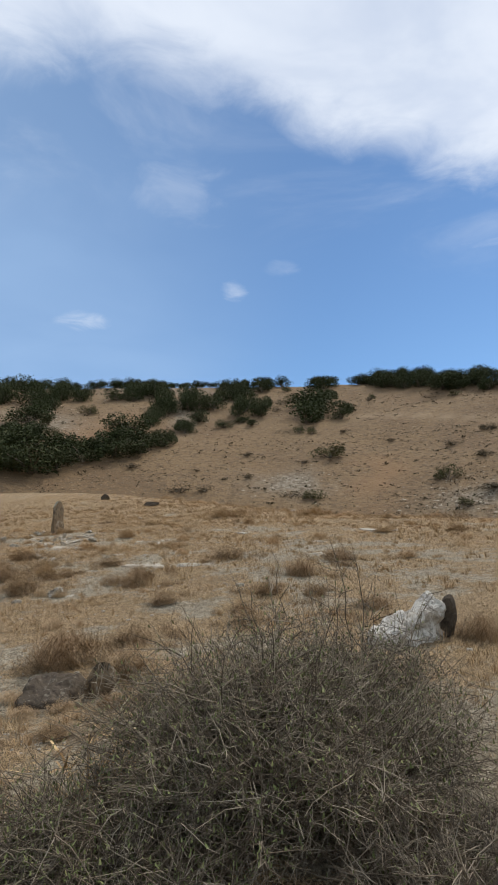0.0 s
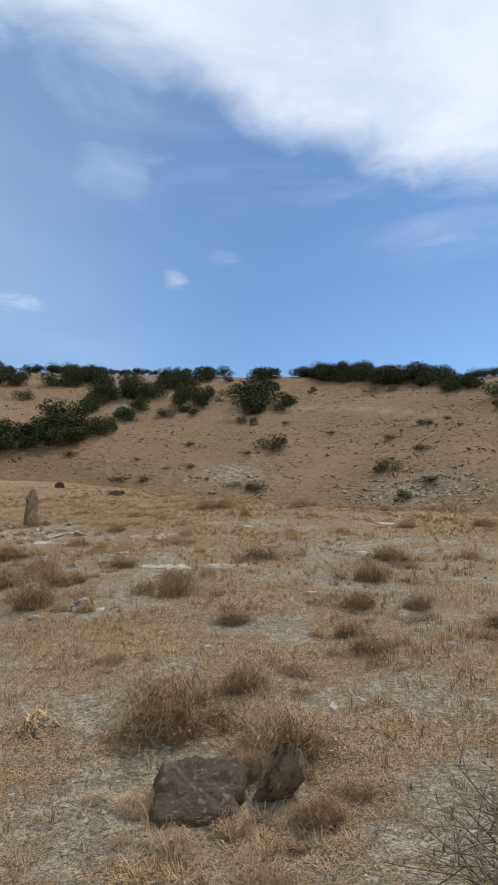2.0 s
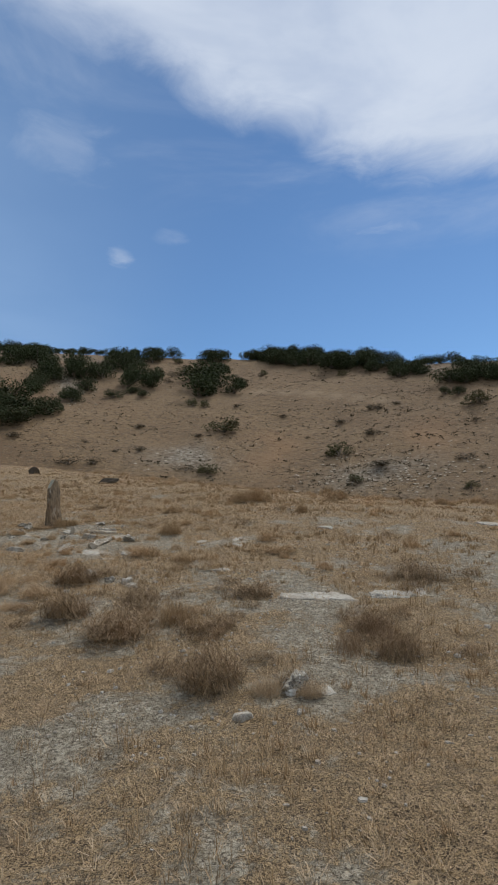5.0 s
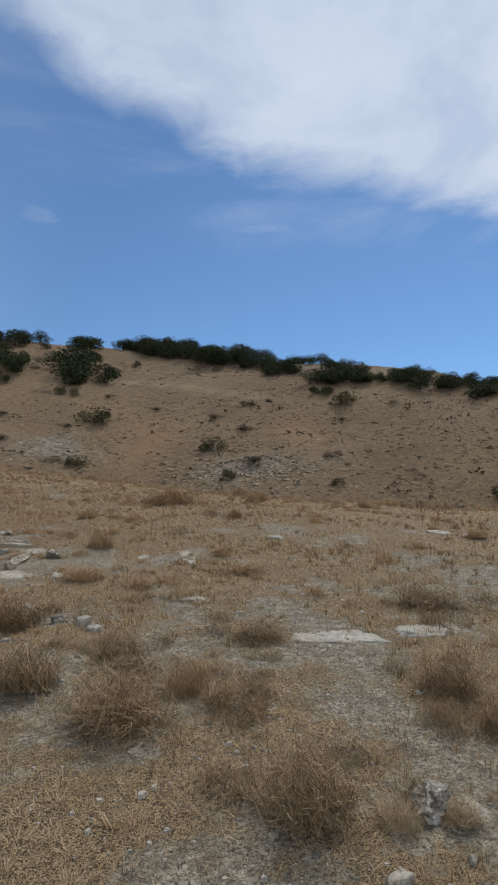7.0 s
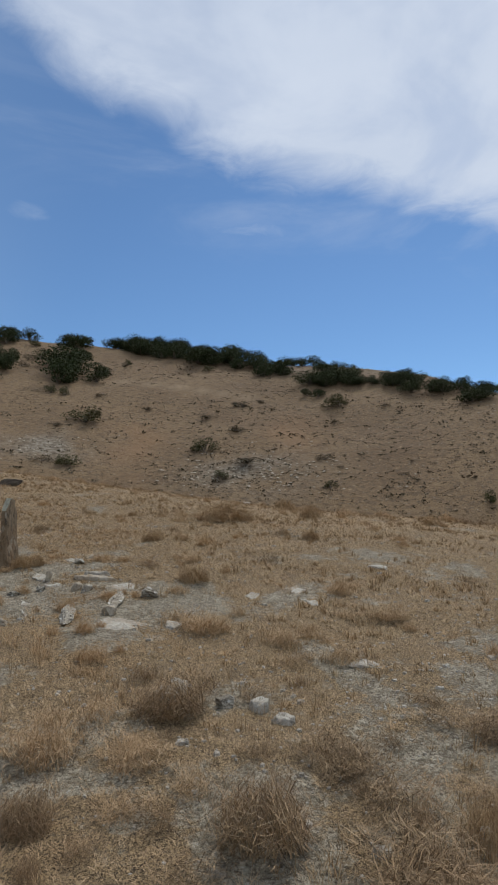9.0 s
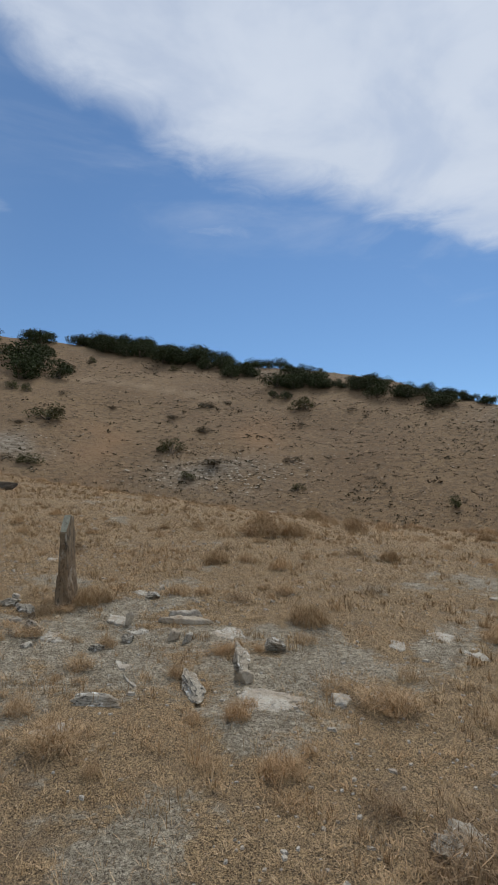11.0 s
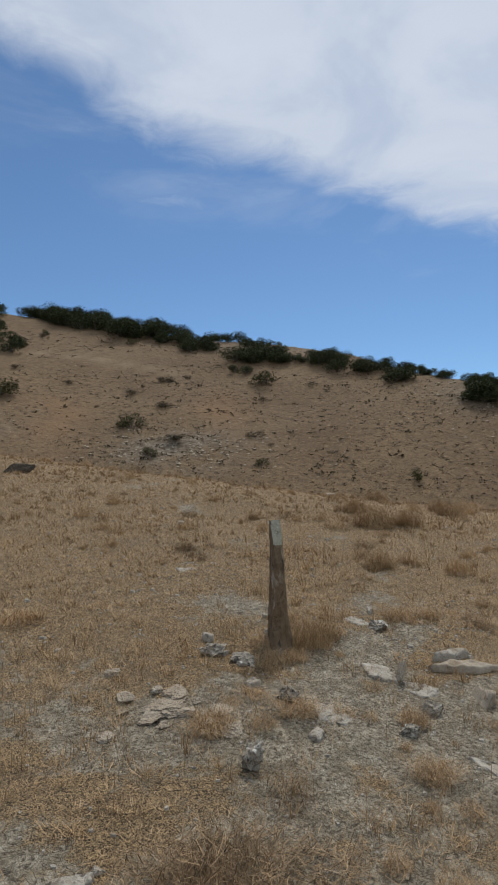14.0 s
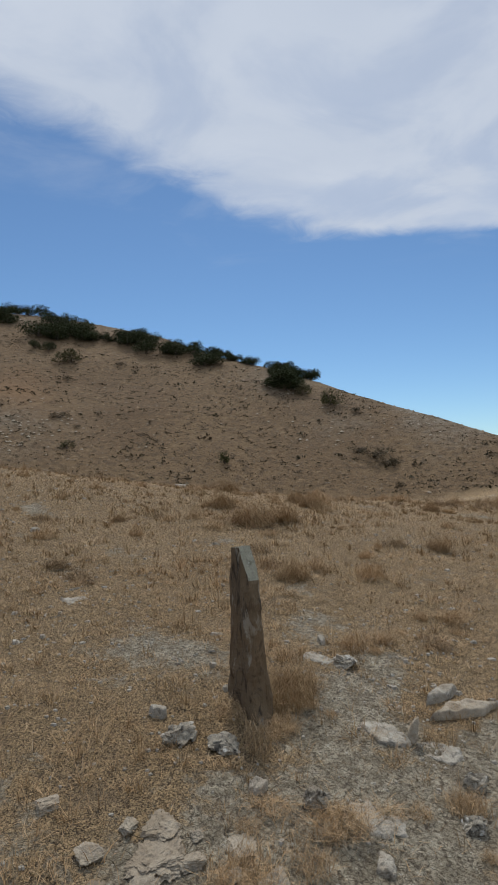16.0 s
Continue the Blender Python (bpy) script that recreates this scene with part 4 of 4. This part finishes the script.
# ---- the thorn bush beside the start ----
def thorn_bush(x0, y0, rx, ry, high, stems, seed, label, leafy):
    rng = np.random.default_rng(seed)
    base = new("thorn_bush")
    tagged(base, label, "bush")
    base.matrix_world = pose(x0, y0, zat(x0, y0))
    heavy, light, leaves = [], [], []
    for k in range(stems):
        a, q = rng.uniform(0, 6.283), rng.uniform(0, 1) ** 0.5
        foot = np.array([0.45 * q * rx * math.cos(a), 0.45 * q * ry * math.sin(a), 0.0])
        foot[2] = 0.148 * foot[1] - 0.05
        lump = 0.86 + 0.30 * float(lattice(np.float64(2.2 * q * math.cos(a) + 9.3), np.float64(2.2 * q * math.sin(a)), seed))
        stray = rng.uniform(1.1, 1.32) if rng.uniform() < 0.07 else rng.uniform(0.5, 1.05)
        goal = np.array([rx * q * math.cos(a), ry * q * math.sin(a), high * (1.05 - 0.55 * q * q) * stray * lump])
        goal[2] += 0.148 * goal[1]
        pts, p = [foot], foot
        for j in range(1, 8):
            f = j / 7
            p = foot + (goal - foot) * np.array([f ** 1.25, f ** 1.25, f ** 0.8]) + rng.normal(0, 0.022, 3)
            pts.append(p)
        heavy.append((pts, rng.uniform(0.003, 0.0065), 0.0016))
        for j in range(2, 8):
            for b in range(4):
                d = rng.normal(0, 1, 3) * (1, 1, 0.7) + (pts[j] - pts[j - 1]) * 6
                d = d / np.linalg.norm(d)
                s, line = pts[j] + (pts[j - 1] - pts[j]) * rng.uniform(0, 1), []
                ln = rng.uniform(0.06, 0.26)
                line.append(s)
                for m in range(3):
                    s = s + d * ln / 3 + rng.normal(0, 0.010, 3)
                    line.append(s)
                light.append((line, rng.uniform(0.0012, 0.0028), 0.0010))
                for m in range(2):
                    at = line[m + 1]
                    t = rng.normal(0, 1, 3)
                    t = t / np.linalg.norm(t)
                    light.append(([at, at + t * rng.uniform(0.012, 0.045)], 0.0014, 0.0005))
                    if rng.uniform() < leafy:
                        leaves.append(at + rng.normal(0, 0.008, 3))
    tagged(part("branch_work", tube_mesh("branch_work", heavy, TWIG), base), kind="stuff")
    tagged(part("brushwood", tube_mesh("brushwood", light, TWIG), base, "fine grey thorny twigs"), kind="stuff")
    c = np.array(leaves)
    n = len(c)
    pts = blade_arrays(c, rng.uniform(0.012, 0.028, n), rng.uniform(0.0022, 0.0046, n), rng.uniform(0, 6.28, n), rng.uniform(0, 1.5, n), rng.normal(0, 0.3, n), rng)
    tagged(part("foliage", blade_mesh("foliage", pts, THORN_LEAF), base, "tiny olive-green leaves"), kind="stuff")


thorn_bush(0.02, 2.98, 0.96, 0.82, 0.76, 520, 4, "dense grey thorn bush with sparse olive leaves", 0.88)
thorn_bush(-0.66, 2.45, 0.66, 0.5, 0.36, 230, 6, "low green thorn bush at the foot of the larger one", 1.0)
thorn_bush(0.5, 3.6, 0.60, 0.4, 0.80, 70, 9, "open straggling thorn bush with bare twigs", 0.6)
thorn_bush(0.66, 2.35, 0.55, 0.45, 0.34, 130, 14, "low dead thorn scrub beside the bush", 0.3)


def dead_thistle(x0, y0, n, high, seed, label):
    """Yellow dead stalks with long curled leaves."""
    rng = np.random.default_rng(seed)
    turn = rng.normal(-0.6, 0.9, n)
    rad = rng.uniform(0, 0.10, n)
    root = np.stack([rad * np.cos(turn), rad * np.sin(turn), np.full(n, -0.03)], 1)
    pts = blade_arrays(root, rng.uniform(0.5, 1.1, n) * high, rng.uniform(0.002, 0.008, n), turn, np.clip(rng.normal(0.95, 0.35, n), 0, 1.45), rng.normal(0.7, 0.4, n), rng)
    mid = pts[:, 2]
    extra = blade_arrays(np.repeat(mid, 3, 0), rng.uniform(0.12, 0.32, 3 * n) * high, rng.uniform(0.003, 0.008, 3 * n), rng.uniform(0, 6.28, 3 * n), rng.uniform(0.4, 1.5, 3 * n), rng.normal(0.9, 0.6, 3 * n), rng)
    ob = tagged(new("dead_thistle", blade_mesh("dead_thistle", np.concatenate([pts, extra]), PALE_STALK)), label, "dry plant")
    ob.matrix_world = pose(x0, y0, zat(x0, y0))


dead_thistle(-0.92, 3.10, 90, 0.52, 2, "dead yellow thistle stalks with curled pale leaves")
dead_thistle(-2.52, 5.10, 26, 0.22, 3, "small clump of withered yellow stalks")
dead_thistle(-2.15, 6.6, 14, 0.16, 5, "few withered yellow stalks in the turf")


# ---- trees and scrub on the hillside ----
def crown_points(rng, lobes, n):
    """Leaf clumps spread over the shells of several lobes."""
    c = []
    for k in range(n):
        lx, ly, lz, lr = lobes[rng.integers(0, len(lobes))]
        d = rng.normal(0, 1, 3)
        d = d / np.linalg.norm(d)
        r = lr * rng.uniform(0.6, 1.04)
        c.append((lx + d[0] * r, ly + d[1] * r, max(0.05, lz + d[2] * r * 0.8)))
    return np.array(c)


def make_tree(seed, name, label, trunk_high, lobes_n, clumps, leaf=OAK_LEAF):
    """One tree about a metre wide and high, to be scaled."""
    rng = np.random.default_rng(seed)
    base = tagged(new(name), label, "tree" if trunk_high > 0.05 else "shrub", "hillside " + name + "s")
    lobes = []
    for k in range(lobes_n):
        a, q = rng.uniform(0, 6.283), rng.uniform(0, 1) ** 0.5
        lobes.append((0.34 * q * math.cos(a), 0.34 * q * math.sin(a), trunk_high + rng.uniform(0.10, 0.52 - 0.22 * q), rng.uniform(0.15, 0.25)))
    lines = [([np.array([0, 0, -0.12]), np.array([0.01, 0, trunk_high * 0.6]), np.array([0.0, 0.02, trunk_high + 0.2])], 0.04, 0.02)]
    for lx, ly, lz, lr in lobes[:7]:
        lines.append(([np.array([0, 0, trunk_high * 0.5]), np.array([lx * 0.5, ly * 0.5, lz * 0.7]), np.array([lx, ly, lz])], 0.022, 0.006))
    part("trunk", tube_mesh("trunk", lines, BARK), base)
    c = crown_points(rng, lobes, clumps)
    part("crown", leaf_mesh("crown", c, rng.uniform(0.013, 0.030, len(c)), leaf, rng), base)
    return base


TREE_KINDS = [make_tree(40 + k, "oak_tree", "dark green scrub oak on the dry hillside", 0.02, 13 + k, 1900) for k in range(4)]
BUSH_KINDS = [make_tree(50 + k, "hill_bush", "dark olive bush on the dry hillside", 0.0, 9 + k, 1500, BUSH_LEAF) for k in range(3)]
GREY_KINDS = [make_tree(60 + k, "scrub_bush", "grey-brown low scrub bush on stony slope", 0.0, 8, 900, SCRUB_LEAF) for k in range(2)]
placed = {}
rh = random.Random(12)


def plant(kinds, x, y, w, h):
    first = rh.choice(kinds)
    m = pose(x, y, zat(x, y) - 0.04 * h, 0, 0, rh.uniform(0, 360)) @ Matrix.Diagonal((w * 1.12, w * 1.12, h * 1.2, 1))
    if first in placed:
        copy_thing(first, m)
    else:
        placed[first] = m


def thicket(az, r, w, h):
    """Crowns side by side at a bearing and distance, with others behind them."""
    n = max(1, round(w / (1.15 * h)))
    for k in range(n):
        off = ((k + 0.5) / n - 0.5) * w * 0.86
        for back in (0.0, 0.7, 1.5):
            if back and (rh.uniform(0, 1) < 0.35 or back > 1 and h < 8):
                continue
            rr = min(r + back * h + rh.gauss(0, 0.5), float(crest(az)) + 1)
            a = az - math.degrees((off + rh.gauss(0, 0.08 * w)) / rr)
            s = rh.uniform(0.82, 1.12)
            plant(TREE_KINDS, *polar(a, rr), w / n * (1.5 if az < -10 else 1.3) * s, h * s * rh.uniform(1.15, 1.42))


# bearing, distance, width and height
THICKETS_A = [(26.5, 239, 19.6, 13.1), (26.4, 302, 24.9, 12.5), (25.7, 213, 17.5, 14.5), (24, 216, 13.3, 13.3), (23.5, 248, 6.8, 6.8), (23.5, 234, 12.8, 9.6), (23.4, 306, 23.2, 12.7), (22.7, 340, 25.9, 7.1), (22.3, 212, 20.2, 13), (22.2, 271, 14.9, 9.3), (21.6, 246, 10.1, 8.4), (20.9, 297, 14.3, 8.2), (20.2, 320, 22.1, 11), (19.2, 352, 25.1, 6.9), (19.2, 217, 14.8, 10.4), (18.1, 316, 21.8, 9.8), (17.4, 223, 16.7, 9.9), (15.2, 357, 18.6, 7), (14.9, 228, 17.1, 10.9), (13.6, 317, 19.6, 8.7), (12.4, 260, 16, 10.7), (12.2, 359, 25.7, 7), (11.9, 232, 15.9, 9.5), (11.2, 328, 24.9, 11.3)]
THICKETS_B = [(10.7, 271, 9.3, 9.3), (9.3, 361, 14.1, 5.9), (9.3, 239, 8.2, 7.3), (9, 294, 12.1, 7.1), (7.9, 361, 10.6, 4.2), (7.9, 303, 22.9, 12.5), (7.4, 260, 8.9, 7.1), (5.9, 277, 11.4, 7.6), (5.7, 362, 15.3, 5.9), (5.5, 304, 23, 11.5), (3.5, 267, 8.2, 6.4), (2.8, 362, 18.8, 7.1), (2.8, 322, 22.1, 10), (1.8, 277, 7.6, 5.7), (0.8, 286, 21.6, 11.8), (0.6, 268, 7.3, 4.6), (0.3, 343, 21.3, 9.5), (-2.2, 361, 10.6, 7.1), (-5.1, 270, 20.3, 15.7), (-5.4, 300, 12.3, 8.2), (-6.2, 343, 14.2, 8.3), (-7, 320, 8.8, 6.6), (-8.2, 274, 10.3, 8.4), (-10.4, 351, 16, 8)]
THICKETS_C = [(-12.5, 342, 20.6, 10.3), (-12.5, 333, 20.5, 11.4), (-14.6, 339, 20.4, 10.2), (-14.9, 326, 22.3, 12.3), (-17.8, 323, 17.2, 9.7), (-17.8, 314, 19.3, 11.8), (-20, 312, 20.8, 10.4), (-22.6, 304, 20.2, 10.1), (-24.8, 286, 17.1, 8.6), (-26.3, 312, 12.1, 5.1), (-28.2, 309, 12, 6), (-28.6, 254, 10.1, 5), (-28.8, 270, 19.7, 9), (-30.5, 296, 11.8, 5.9), (-31.1, 267, 17.7, 8), (-33.3, 266, 8.8, 4.4), (-34.8, 264, 8.8, 4.4), (-36.7, 261, 15.6, 7.8), (-38.8, 250, 14.9, 8.3), (-41, 248, 14.7, 7.4), (-43, 234, 10.8, 6.9), (-44.2, 251, 10, 5.8), (-45.9, 244, 7.9, 3.9), (-47.5, 239, 7.7, 3.8)]
THICKETS_D = [(-49.8, 229, 10.6, 5.3), (-50.2, 223, 11.5, 6.3), (-50.2, 206, 10.8, 6.8), (-50.3, 206, 8.7, 6.8), (-52.2, 223, 12.1, 5.6)]
BUSHES_A = [(20.3, 274, 8.5, 4.7), (19.8, 254, 7, 4.4), (16.7, 290, 9.6, 6), (14.5, 275, 4.5, 2.6), (-2.6, 344, 7.1, 4.7), (-3.1, 313, 8.6, 5.4), (-4, 253, 4.8, 4.1), (-5.2, 252, 4.5, 4.5), (-5.4, 184, 7.5, 3.5), (-7, 222, 14.3, 6.8), (-10.9, 310, 4.1, 3.3), (-18.1, 194, 9.8, 5.2), (-18.6, 297, 6.1, 3.6), (-19.3, 174, 5.9, 2.6), (-29.9, 167, 4.3, 2.4), (-31.1, 239, 12.6, 6.3), (-32.5, 301, 3.9, 1.9), (-44, 157, 3.5, 3.5), (-52.1, 202, 5.7, 4.7), (-54.5, 192, 7.2, 5.8)]
SCRUB_A = [(12.6, 216, 7.4, 2.9), (7.6, 193, 13.1, 3.3), (6.1, 210, 4.3, 1.7), (5.2, 192, 5.2, 3.3), (3.3, 202, 4.1, 1.6), (1.3, 230, 6.3, 2.2), (1.1, 203, 4.8, 2.8), (-1.4, 295, 7.1, 3.6), (-2, 311, 6.4, 4.3), (-3.3, 185, 7.5, 2.5), (-4.4, 218, 5.2, 2.1), (-8.4, 251, 5.1, 2.1), (-10.7, 305, 4.6, 3.8), (-12.7, 238, 4, 2.3), (-18.5, 228, 7.7, 2.5), (-19.8, 173, 4.7, 2.2), (-21.2, 212, 5.7, 2.9), (-21.4, 242, 5.9, 3.9), (-21.4, 211, 5.8, 2.8), (-21.8, 242, 5.7, 2.9), (-22.1, 185, 12, 2.6), (-23.5, 247, 3.2, 1.6), (-29.5, 187, 5.6, 2.7), (-30.6, 222, 3.5, 2)]
SCRUB_B = [(-30.9, 180, 2.1, 1.4), (-35.4, 235, 4, 1.5), (-36.7, 174, 3.2, 1.4), (-37.5, 182, 1.9, 0.9), (-37.9, 170, 1.8, 0.9), (-56.6, 162, 6, 2.1), (-56.7, 187, 5.3, 2.1), (-58, 159, 8.9, 3.9), (-59.3, 155, 5.8, 2.9), (-60.1, 144, 2.7, 1.6)]
for q in THICKETS_A + THICKETS_B + THICKETS_C + THICKETS_D:
    thicket(*q)
for az, r, w, h in BUSHES_A:
    plant(BUSH_KINDS, *polar(az, r), w * 1.05, h * 1.5)
for az, r, w, h in SCRUB_A + SCRUB_B:
    plant(GREY_KINDS, *polar(az, r), w * 1.05, h * 1.2)
for first, m in placed.items():
    first.matrix_world = m


def make_scrub():
    """Countless low tussocks and stones on the far slope."""
    rng = np.random.default_rng(17)
    cs, size = [], []
    while len(cs) < 7500:
        az, r = rng.uniform(-72, 27), rng.uniform(140, 365)
        if r > float(crest(az)) + 2:
            continue
        x, y = polar(az, r)
        wanted = 0.35 + 0.5 * float(fbm(np.float64(x / 24), np.float64(y / 24), 91, 3)) + (0.35 if az < -12 and r < 250 else 0)
        if rng.uniform() > wanted:
            continue
        cs.append((x, y, zat(x, y)))
        size.append(rng.uniform(0.35, 1.0) * (2.2 if rng.uniform() < 0.05 else 1))
    c, size = np.array(cs), np.array(size)
    c, size = np.repeat(c, 10, 0), np.repeat(size, 10)
    n = len(c)
    c = c + rng.normal(0, 1, (n, 3)) * size[:, None] * (0.42, 0.42, 0.16) + np.array([0, 0, 0.15]) * size[:, None]
    tagged(new("hill_scrub", leaf_mesh("hill_scrub", c, rng.uniform(0.16, 0.34, n) * size, SCRUB_LEAF, rng)), "low brown tussocks dotted over the far slope", "scrub", kind="stuff")
    verts, faces = [], []
    for az0, r0, ta, tr_, count in ((-22.5, 180, 4.5, 10, 260), (-27, 301, 1.0, 8, 60), (21.7, 277, 3.5, 16, 170), (7.6, 285, 1.0, 18, 160), (-3.7, 199, 3, 9, 60), (-37, 290, 3, 8, 70), (-60, 182, 6, 14, 110), (-50, 222, 2.5, 12, 120)):
        for k in range(count):
            az, r = rng.normal(az0, ta), rng.normal(r0, tr_)
            x, y = polar(az, r)
            z, s, b = zat(x, y), rng.uniform(0.2, 0.75), len(verts)
            q = rng.uniform(0.6, 1.3, 6)
            verts += [(x + s * q[0], y, z), (x, y + s * q[1], z), (x - s * q[2], y, z), (x, y - s * q[3], z), (x + 0.2 * s, y, z + 0.55 * s * q[4]), (x, y, z - 0.4 * s)]
            faces += [(b, b + 1, b + 4), (b + 1, b + 2, b + 4), (b + 2, b + 3, b + 4), (b + 3, b, b + 4)]
    tagged(new("hill_stones", mesh_from("hill_stones", verts, faces, CRUMBLY, flat=True)), "pale loose stones strewn over the far slope", "stones", kind="stuff")


make_scrub()
